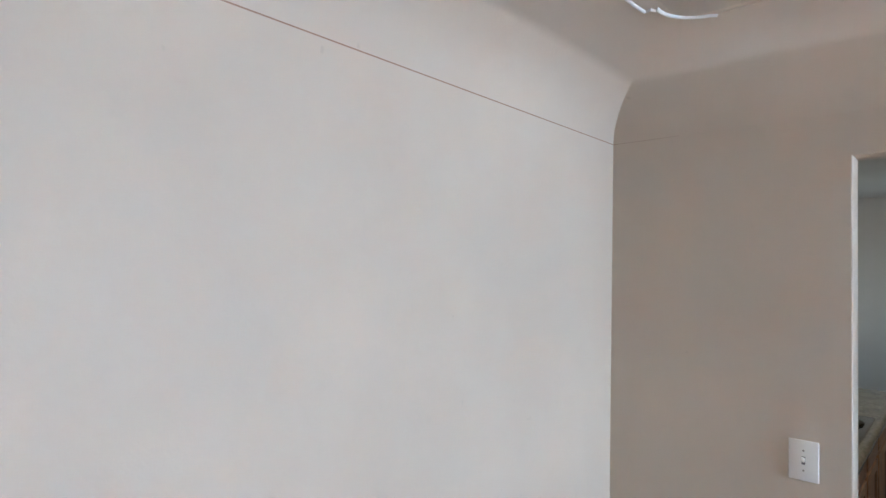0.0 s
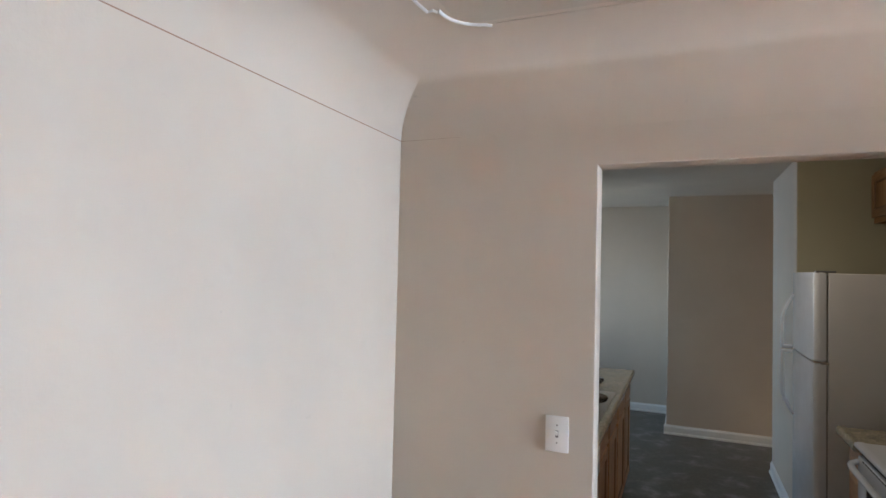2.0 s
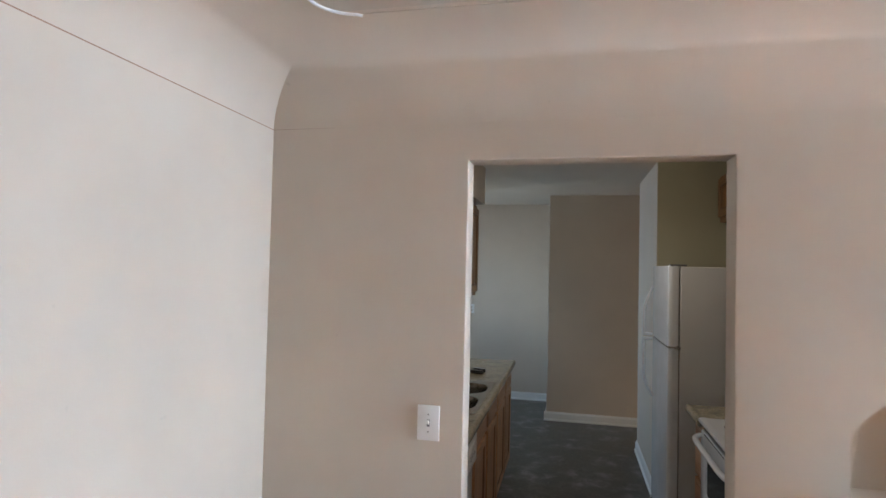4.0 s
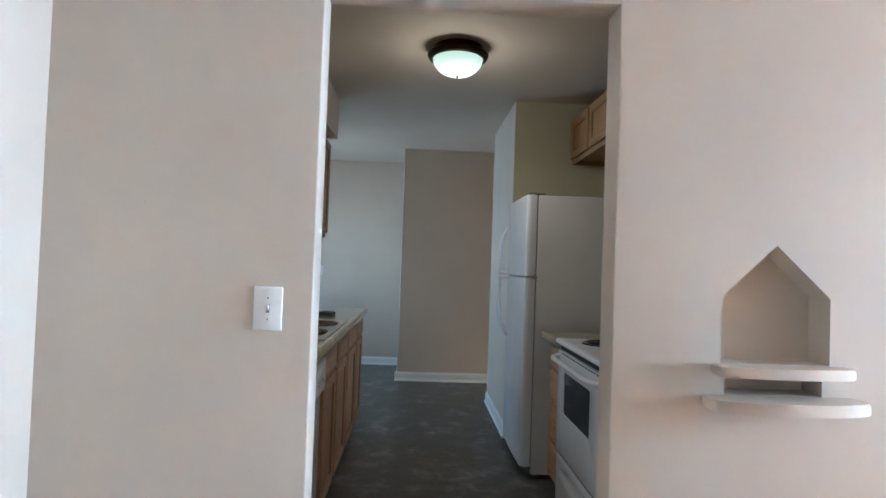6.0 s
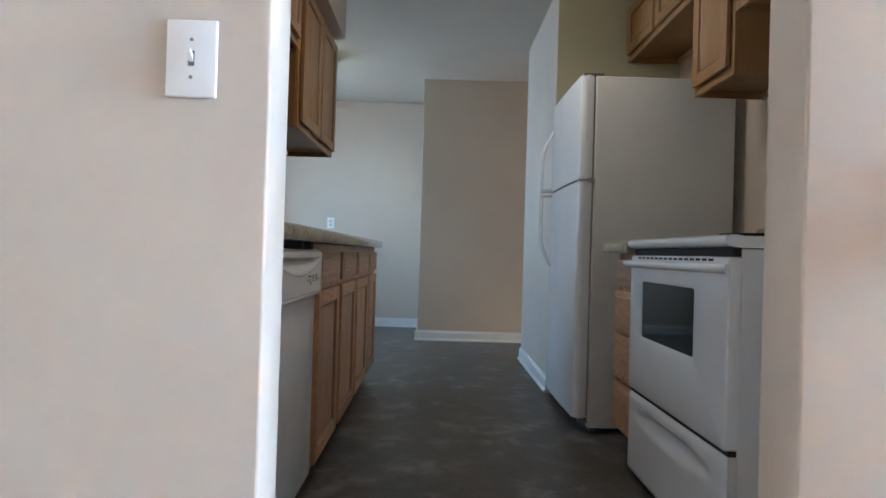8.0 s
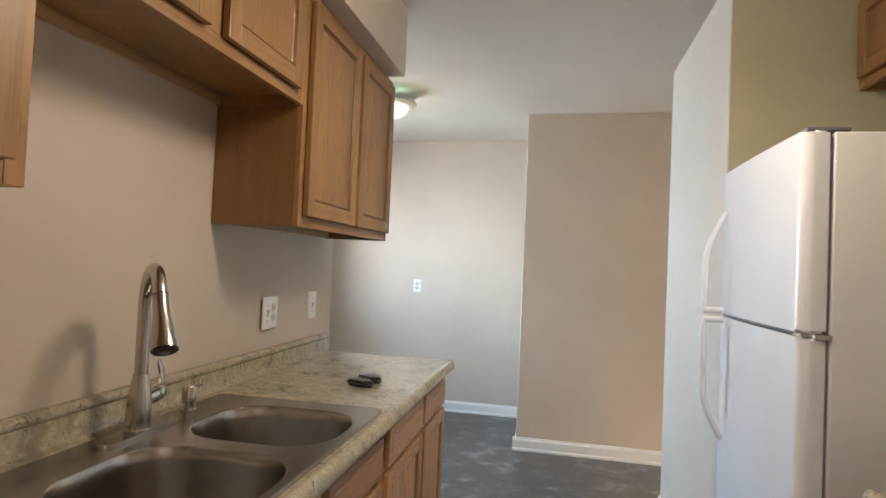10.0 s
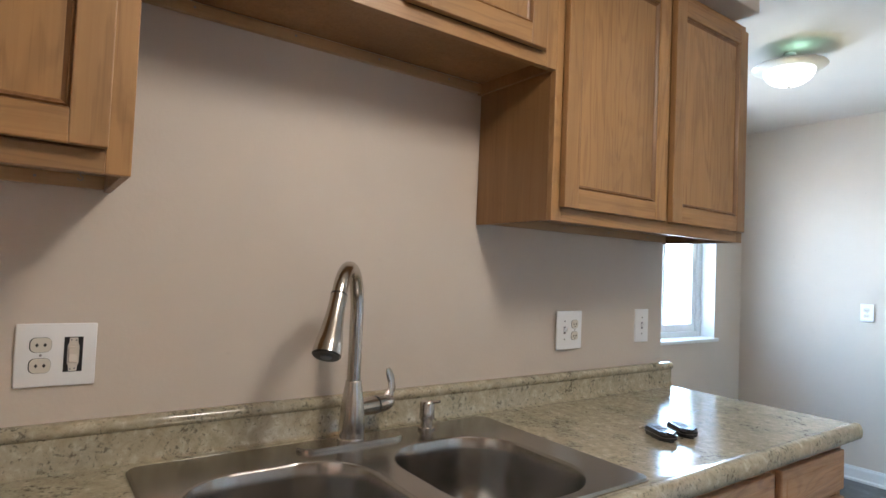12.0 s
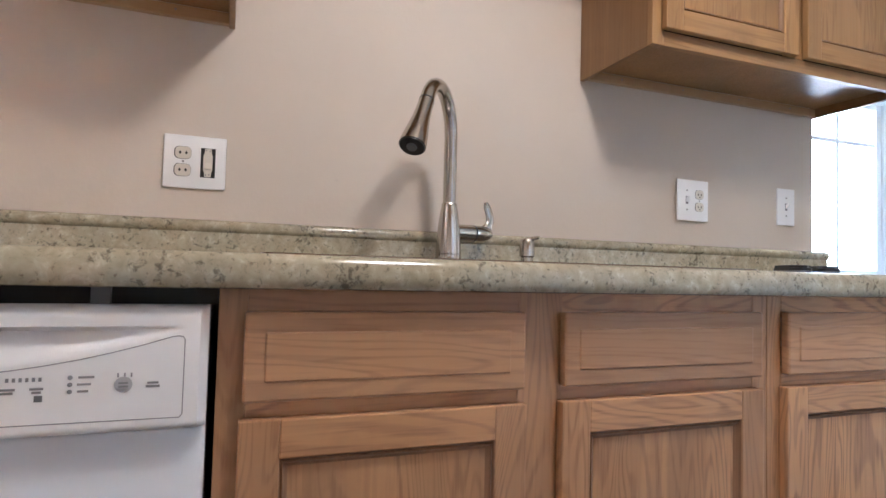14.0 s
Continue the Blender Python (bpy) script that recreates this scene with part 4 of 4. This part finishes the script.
# ---- range ----
def stove():
    y0, y1, xf, xb = 2.588, 3.346, 1.802, 2.455
    mid = (y0 + y1) / 2
    t = thing("electric_range", (2.1, mid, 0.0), "white freestanding electric range with coil burners", "stove")
    part("body", box((xf + 0.035, y0 + 0.002, 0.025), (xb, y1 - 0.002, 0.893), 0.003), WHITE, t)
    for y in (y0 + 0.05, y1 - 0.05):
        for x in (xf + 0.08, xb - 0.06):
            part("foot", lathe([(0.015, 0.001), (0.015, 0.02), (0.008, 0.022), (0.008, 0.027)], (x, y, 0)), BLACK, t)
    # cooktop
    prof = [(xf - 0.006, 0.902), (xf - 0.012, 0.908), (xf - 0.014, 0.916), (xf - 0.010, 0.925), (xf + 0.002, 0.930), (xf + 0.02, 0.930), (xf + 0.04, 0.927), (xb - 0.06, 0.927), (xb - 0.06, 0.895), (xf + 0.03, 0.895), (xf + 0.01, 0.898)]
    bm = extrude(prof, "Y", y0 - 0.004, y1 + 0.004)
    top = part("cooktop", bm, WHITE, t, smooth=True)
    for x, y, r in ((xf + 0.17, y0 + 0.20, 0.098), (xf + 0.17, y1 - 0.19, 0.076), (xf + 0.45, y0 + 0.19, 0.076), (xf + 0.45, y1 - 0.20, 0.098)):
        burner = part("drip_bowl", lathe([(r + 0.022, 0.927), (r + 0.023, 0.931), (r + 0.018, 0.9325), (r + 0.010, 0.929), (r * 0.6, 0.9285), (0.0, 0.9282)], (x, y, 0), seg=40), BLACK, top, "black burner drip bowl", smooth=True)
        spiral = []
        for k in range(121):
            a = 2 * math.pi * 4.0 * k / 120
            rr = 0.022 + (r - 0.022) * k / 120
            spiral.append((x + rr * math.cos(a), y + rr * math.sin(a), 0.9375))
        part("coil", sweep(spiral, 0.0045, 6), COIL, burner, "dark spiral heating coil", smooth=True)
    # backguard with dials
    bm = extrude([(xb - 0.06, 0.927), (xb - 0.05, 1.10), (xb - 0.035, 1.115), (xb, 1.115), (xb, 0.86), (xb - 0.06, 0.86)], "Y", y0, y1)
    guard = part("backguard", bm, WHITE, t)
    for k, y in enumerate((y0 + 0.10, y0 + 0.20, y1 - 0.20, y1 - 0.10, mid)):
        part("dial", lathe([(0.022, 0.0), (0.020, -0.022), (0.0, -0.024)], (xb - 0.054, y, 1.035), "X", 20), WHITE, guard, smooth=True)
    # vent gap, oven door, window, handle
    part("vent_gap", box((xf + 0.015, y0 + 0.004, 0.872), (xf + 0.036, y1 - 0.004, 0.8935)), DARK, t, "dark vent gap under the cooktop")
    for k in range(15):
        y = y0 + 0.10 + 0.56 * k / 14
        part("vent_slot", box((xf - 0.0008, y - 0.014, 0.8575), (xf + 0.01, y + 0.014, 0.8645)), DARK, t)
    wy0, wy1, wz0, wz1 = 2.790, 3.220, 0.566, 0.772
    dz0, dz1 = 0.352, 0.870
    cy, cz, hy, hz = mid, (dz0 + dz1) / 2, (y1 - y0) / 2, (dz1 - dz0) / 2
    wy, wz, wh, wv = (wy0 + wy1) / 2, (wz0 + wz1) / 2, (wy1 - wy0) / 2, (wz1 - wz0) / 2
    outer = [(rounded(cy, cz, hy - d, hz - d, 0.010), x) for d, x in ((0.007, xf), (0.003, xf + 0.0012), (0.0008, xf + 0.004), (0.0, xf + 0.008), (0.0, xf + 0.034))]
    inner = [(rounded(wy, wz, wh + d, wv + d, 0.012), x) for d, x in ((0.004, xf), (0.0015, xf + 0.001), (0.0, xf + 0.003), (0.0, xf + 0.009))]
    bm = filled([outer[0][0], inner[0][0]], lambda y, z: (xf, y, z))
    for run in (outer, inner):
        for (a, xa), (b, xb2) in zip(run, run[1:]):
            strip(bm, [(xa, y, z) for y, z in a], [(xb2, y, z) for y, z in b])
    bmesh.ops.remove_doubles(bm, verts=bm.verts, dist=1e-5)
    door = part("oven_door", bm, WHITE, t, smooth=True)
    part("oven_window", box((xf + 0.004, wy0 - 0.002, wz0 - 0.002), (xf + 0.010, wy1 + 0.002, wz1 + 0.002)), OVEN_GLASS, door, "dark glass oven window")
    hp = []
    for k in range(21):
        s = -1 + 2 * k / 20
        hp.append((xf - 0.052 + 0.050 * abs(s) ** 9, mid + s * 0.372, 0.838))
    part("handle", sweep(hp, 0.0155, 14, flat=0.82, up=(0, 0, 1)), WHITE, door, "rounded white bar handle", smooth=True)
    # storage drawer with a scooped grip
    part("drawer_gap", box((xf + 0.012, y0 + 0.003, 0.336), (xf + 0.034, y1 - 0.003, 0.353)), DARK, t)
    nu, nw = 60, 24
    zb, zt = 0.030, 0.338
    bm = bmesh.new()
    grid = []
    for j in range(nw + 1):
        row = []
        for i in range(nu + 1):
            y, z = y0 + (y1 - y0) * i / nu, zb + (zt - zb) * j / nw
            u, w = (y - mid) / 0.300, (z - 0.262) / 0.036
            x = xf + 0.002
            q = u * u + w * w
            if q < 1:
                x += 0.020 * (1 - q) ** 0.55 * (0.35 + 0.65 * (0.5 + 0.5 * w))
            edge = min(y - y0, y1 - y, z - zb, zt - z)
            if edge < 0.008:
                x += 0.008 * ((0.008 - edge) / 0.008) ** 2
            row.append(bm.verts.new((x, y, z)))
        grid.append(row)
    for a, b in zip(grid, grid[1:]):
        for i in range(nu):
            bm.faces.new((a[i], a[i + 1], b[i + 1], b[i]))
    for line in (grid[0], [r[-1] for r in grid], grid[-1], [r[0] for r in grid]):
        low = [bm.verts.new((xf + 0.034, v.co.y, v.co.z)) for v in line]
        for k in range(len(line) - 1):
            bm.faces.new((line[k], line[k + 1], low[k + 1], low[k]))
    part("storage_drawer", bm, WHITE, t, "white drawer front with a scooped grip", smooth=True)


stove()


# ---- refrigerator ----
def fridge():
    y0, y1, xf, xh, xb, zt, zj = 3.842, 4.552, 1.710, 1.774, 2.465, 1.746, 1.234
    t = thing("refrigerator", (2.1, (y0 + y1) / 2, 0.0), "white top-freezer refrigerator with bowed handles", "refrigerator")
    part("cabinet_body", box((xh + 0.006, y0, 0.03), (xb, y1, zt - 0.004), 0.006, seg=3), PEBBLE, t, smooth=True)
    part("gasket", box((xh - 0.003, y0 + 0.012, 0.09), (xh + 0.008, y1 - 0.012, zt - 0.015)), enamel("grey_rubber", (0.34, 0.34, 0.34), 0.6), t, "grey door gasket")
    part("base_grille", box((xh + 0.02, y0 + 0.01, 0.012), (xh + 0.05, y1 - 0.01, 0.08)), GREYP, t, "dark base grille")
    for y in (y0 + 0.06, y1 - 0.06):
        for x in (xh + 0.05, xb - 0.06):
            part("foot", lathe([(0.018, 0.001), (0.018, 0.014), (0.010, 0.016), (0.010, 0.034)], (x, y, 0)), BLACK, t)
    def door(z0, z1):
        prof = []
        n = 8
        r = 0.030
        for k in range(n + 1):
            a = radians(90 * k / n)
            prof.append((xf + r - r * math.cos(a), y0 + r - r * math.sin(a)))
        prof = prof[::-1]
        far = []
        for k in range(n + 1):
            a = radians(90 * k / n)
            far.append((xf + r - r * math.cos(a), y1 - r + r * math.sin(a)))
        bow = [(xf - 0.006 * math.sin(math.pi * k / 8), y0 + r + (y1 - y0 - 2 * r) * k / 8) for k in range(1, 8)]
        outline = [(xh - 0.004, y0 + 0.001)] + prof + bow + far + [(xh - 0.004, y1 - 0.001)]
        bm = extrude(outline, "Z", z0, z1)
        bmesh.ops.bevel(bm, geom=[e for e in bm.edges if abs(e.verts[0].co.z - e.verts[1].co.z) < 1e-5 and len(e.link_faces) == 2], offset=0.006, segments=2, affect="EDGES", clamp_overlap=True)
        return bm
    up = part("freezer_door", door(zj + 0.006, zt), WHITE, t, smooth=True)
    lo = part("fridge_door", door(0.075, zj - 0.006), WHITE, t, smooth=True)
    part("hinge", box((xh - 0.055, y0 + 0.004, zt - 0.002), (xh + 0.045, y0 + 0.055, zt + 0.010), 0.003), GREYP, t, "grey top hinge cover")
    part("centre_hinge", boxes(((xf + 0.004, y0 + 0.004, zj - 0.0055), (xh + 0.012, y0 + 0.05, zj + 0.0055)), ((xh - 0.03, y0 - 0.003, zj - 0.010), (xh + 0.010, y0 + 0.012, zj + 0.004)), bevel=0.0015), CHROME, t, "chrome centre hinge")
    part("joint_strip", box((xf + 0.008, y0 + 0.05, zj - 0.004), (xh, y1 - 0.02, zj + 0.004)), GREYP, t)
    part("hinge_bracket", boxes(((xf + 0.03, y0 + 0.01, 0.052), (xh + 0.03, y0 + 0.05, 0.070)), ((xf + 0.045, y0 + 0.018, 0.030), (xf + 0.065, y0 + 0.034, 0.054)), bevel=0.002), GREYP, t, "grey bottom hinge bracket")
    hy = y1 - 0.085
    def grip(za, zb, knee):
        n = 16
        pts = []
        for k in range(n + 1):
            s = k / n
            out = 0.066 * (math.sin(math.pi * min(1.0, s / knee) / 2) if s < knee else 1.0)
            pts.append((xf - 0.006 - out, hy, za + (zb - za) * s))
        pts.append((xf - 0.010, hy, zb))
        return sweep(pts, [0.0075 + 0.003 * min(1, 3 * k / n) for k in range(n + 1)] + [0.010], 12, flat=1.15, up=(1, 0, 0))
    part("handle", grip(1.600, zj + 0.016, 0.55), WHITE, up, "bowed white door handle", smooth=True)
    part("handle", grip(0.800, zj - 0.016, 0.45), WHITE, lo, "long bowed white door handle", smooth=True)


fridge()


# ---- ceiling lights ----
def ceiling_light(x, y, ring, glass, ringlabel, label, wide=0.145, deep=0.100, drop=0.0):
    """A flush light: ring profile from the ceiling out to its rim and in to the glass; drop lets it hang off the ceiling."""
    t = thing("ceiling_light", (x, y, CEILING), label, "light")
    z = CEILING
    r, n = z - drop, z - drop - 0.070
    if drop:  # light leaks through the gap above the ring
        part("stem", lathe([(0.011, r - 0.150), (0.011, z - 0.012), (0.030, z - 0.010), (0.030, z - 0.0015)], (x, y, 0), seg=24), ring, t, smooth=True)
        part("ring", lathe([(wide, r - 0.072), (wide + 0.008, r - 0.074), (0.160, r - 0.064), (0.172, r - 0.058), (0.177, r - 0.053), (0.174, r - 0.048), (0.155, r - 0.050), (wide - 0.008, r - 0.054)], (x, y, 0), seg=48), ring, t, ringlabel, smooth=True)
    else:
        part("pan", lathe([(0.150, r - 0.040), (0.140, r - 0.020), (0.140, z - 0.0015)], (x, y, 0), seg=48), ring, t, smooth=True)
        part("ring", lathe([(0.145, r - 0.074), (0.155, r - 0.077), (0.166, r - 0.072), (0.174, r - 0.060), (0.177, r - 0.050), (0.172, r - 0.042), (0.10, r - 0.040)], (x, y, 0), seg=48), ring, t, ringlabel, smooth=True)
    part("glass_dome", lathe([(wide * math.sin(radians(90 * k / 9)) if k else 0.0, n - deep * math.cos(radians(90 * k / 9))) for k in range(10)], (x, y, 0), seg=48), glass, t, "lit frosted glass dome", smooth=True)
    part("finial", lathe([(0.0, n - deep - 0.010), (0.006, n - deep - 0.008), (0.008, n - deep - 0.003), (0.010, n - deep + 0.001)], (x, y, 0), seg=16), ring, t, smooth=True)


ceiling_light(1.235, 3.63, BRONZE, DOME_K, "dark bronze ring", "lit flush ceiling light with a dark bronze ring")
ceiling_light(-0.06, 6.08, SATIN, DOME_N, "satin metal ring", "lit ceiling light with a satin ring", 0.122, 0.085, 0.022)


# ---- wall plates ----
def plate(name, centre, w, h, way, label, gangs, tilt=0.0):
    """A cover plate with its devices, built facing +x at the origin and turned to its wall. gangs: (offset, kind)."""
    t = new(name)
    ORIGIN[t.name] = Vector((0, 0, 0))
    tagged(t, label, "switch" if "switch" in name else "outlet")
    bm = box((0.0006, -w / 2, -h / 2), (0.007, w / 2, h / 2), 0.003, seg=3)
    p = part("plate", bm, PLASTIC, t, smooth=True)
    for off, kind in gangs:
        if kind == "toggle":
            part("slot", box((0.0066, off - 0.005, -0.012), (0.0075, off + 0.005, 0.012)), GREYP, p)
            part("toggle", extrude([(0.007, -0.006), (0.020, 0.006), (0.021, 0.011), (0.016, 0.012), (0.007, 0.006)], "Y", off - 0.0035, off + 0.0035), PLASTIC, p, "small white toggle")
            for z in (-0.030, 0.030):
                part("screw", lathe([(0.003, 0.0066), (0.003, 0.0078), (0.0, 0.008)], (0, off, z), "X", 10), DULL, p)
        elif kind == "duplex":
            part("screw", lathe([(0.0025, 0.0066), (0.0025, 0.0078), (0.0, 0.008)], (0, off, 0), "X", 10), DULL, p)
            for z in (-0.0195, 0.0195):
                part("gap", extrude(rounded(off - 0.0008, z, 0.0176, 0.0142, 0.0102, 5), "X", 0.0066, 0.0073), DARK, p, "dark gap round the receptacle")
                face = part("receptacle", extrude(rounded(off, z, 0.0165, 0.0135, 0.0095, 5), "X", 0.0066, 0.0085), IVORY, p, "ivory receptacle face")
                for dy in (-0.0063, 0.0063):
                    part("contact_slot", extrude([(off + dy - 0.0030, z), (off + dy, z - 0.0042), (off + dy + 0.0030, z), (off + dy, z + 0.0042)], "X", 0.0083, 0.0088), BLACK, face)
                part("contact_slot", box((0.0083, off - 0.0025, z - 0.0095), (0.0088, off + 0.0025, z - 0.006)), BLACK, face) if h > 0.122 else None
        elif kind == "rocker":
            part("dark_opening", box((0.0066, off - 0.0155, -0.0335), (0.0074, off + 0.0155, 0.0335)), BLACK, p, "dark gap round the switch")
            part("strap", extrude([(off - 0.0068, -0.032), (off + 0.0068, -0.032), (off + 0.0075, -0.022), (off + 0.0098, -0.016), (off + 0.0098, 0.016), (off + 0.0075, 0.022), (off + 0.0068, 0.032), (off - 0.0068, 0.032), (off - 0.0075, 0.022), (off - 0.0098, 0.016), (off - 0.0098, -0.016), (off - 0.0075, -0.022)], "X", 0.0070, 0.0095), IVORY, p)
            part("rocker", extrude([(0.009, -0.016), (0.0145, -0.014), (0.0115, 0.0), (0.0125, 0.014), (0.009, 0.016)], "Y", off - 0.0065, off + 0.0065), IVORY, p, "ivory rocker switch")
            for y, z in ((-0.004, 0.028), (0.004, 0.027), (-0.004, -0.028), (0.003, -0.027)):
                part("screw", lathe([(0.0015, 0.0093), (0.0014, 0.0103)], (0, off + y, z), "X", 8), GREYP, p)
        elif kind == "jack":
            part("jack", lathe([(0.0050, 0.0066), (0.0050, 0.012), (0.003, 0.013), (0.003, 0.016)], (0, off, 0), "X", 12), GREYP, p, "dark round jack")
            for z in (-0.030, 0.030):
                part("screw", lathe([(0.003, 0.0066), (0.003, 0.0078), (0.0, 0.008)], (0, off, z), "X", 10), PLASTIC, p)
    t.matrix_world = Matrix.Translation(centre) @ Euler((0, 0, radians({"east": 0, "south": -90}[way] + tilt))).to_matrix().to_4x4()
    return t


plate("wall_outlet", (0, 2.940, 1.141), 0.131, 0.120, "east", "white double plate with ivory outlet and exposed rocker switch", [(-0.025, "duplex"), (0.0270, "rocker")])
plate("wall_outlet", (0.006, 4.367, 1.151), 0.128, 0.128, "east", "white double plate with toggle switch and outlet, slightly loose", [(-0.026, "toggle"), (0.026, "duplex")], 3.0)
plate("light_switch", (0, 4.772, 1.157), 0.080, 0.124, "east", "white single toggle switch plate above the worktop", [(0, "toggle")])
plate("light_switch", (0.626, 2.0, 1.155), 0.081, 0.124, "south", "white single toggle switch plate beside the doorway", [(0, "toggle")])
plate("phone_jack", (1.990, 2.0, 0.232), 0.077, 0.118, "south", "white wall plate with a small dark jack", [(0, "jack")])
plate("wall_outlet", (-0.185, NOOK_Y, 1.160), 0.080, 0.124, "south", "white outlet plate on the nook wall", [(0, "duplex")])


# ---- niche shelves ----
def niche_shelf(z0, z1, x0, x1, depth, label):
    t = thing("niche_shelf", ((x0 + x1) / 2, 2.0, z0), label, "shelf", "shelves of the wall niche")
    pts = [(x0, 2.0)]
    r, side = 0.016, depth * 0.62
    for k in range(5):
        a = radians(180 + 65 * k / 4)
        pts.append((x0 + r + r * math.cos(a), 2.0 - side + r * math.sin(a)))
    n, xa = 14, x0 + r
    xb = x1 - r
    for k in range(1, n):
        s = k / n
        pts.append((xa + (xb - xa) * s, 2.0 - side - r - (depth - side - r) * math.sin(math.pi * s) ** 0.8))
    for k in range(5):
        a = radians(295 + 65 * k / 4)
        pts.append((x1 - r + r * math.cos(a), 2.0 - side + r * math.sin(a)))
    pts.append((x1, 2.0))
    bm = extrude(pts, "Z", z0, z1)
    bmesh.ops.bevel(bm, geom=[e for e in bm.edges if abs(e.verts[0].co.z - e.verts[1].co.z) < 1e-5], offset=0.004, segments=2, affect="EDGES", clamp_overlap=True)
    part("board", bm, WALL, t, smooth=True)


niche_shelf(1.006, 1.036, 1.914, 2.308, 0.085, "small beige painted plaster shelf with rounded ends")
niche_shelf(0.911, 0.945, 1.888, 2.338, 0.115, "larger beige painted plaster shelf with rounded ends")


# ---- car keys on the worktop ----
def key_fob(x, y, turn, ring):
    t = new("car_key")
    ORIGIN[t.name] = Vector((0, 0, 0))
    tagged(t, "black car key fob with silver ring lying on the worktop" if ring else "black car key fob lying on the worktop", "key", "car keys on the worktop")
    bm = extrude(rounded(0, 0, 0.037, 0.0175, 0.014, 6), "Z", 0.0, 0.019)
    bmesh.ops.bevel(bm, geom=[e for e in bm.edges if abs(e.verts[0].co.z - e.verts[1].co.z) < 1e-5], offset=0.005, segments=3, affect="EDGES", clamp_overlap=True)
    body = part("case", bm, BLACK, t, smooth=True)
    part("trim_band", extrude(rounded(0, 0, 0.0375, 0.018, 0.0145, 6), "Z", 0.0084, 0.0094), DULL, body, "thin chrome band", smooth=True)
    for k, u in enumerate((-0.016, -0.002, 0.012)):
        part("button", box((u - 0.005, -0.009, 0.0183), (u + 0.005, 0.009, 0.0200), 0.001), GREYP, body)
    part("badge", lathe([(0.005, 0.0), (0.005, 0.0014)], (0.025, 0, 0.0185), seg=16), CHROME, body, "small silver badge")
    if ring:
        pts = [(-0.048 + 0.014 * math.cos(2 * math.pi * k / 20), 0.014 * math.sin(2 * math.pi * k / 20), 0.004 + 0.003 * math.cos(2 * math.pi * k / 20)) for k in range(21)]
        part("key_ring", sweep(pts, 0.0013, 6), CHROME, t, "silver split ring", smooth=True)
    t.matrix_world = pose(x, y, 0.921, 0, 0, turn) @ Matrix.Diagonal((1.42, 1.34, 1.2, 1))


key_fob(0.436, 4.256, -24, True)
key_fob(0.443, 4.342, -30, False)
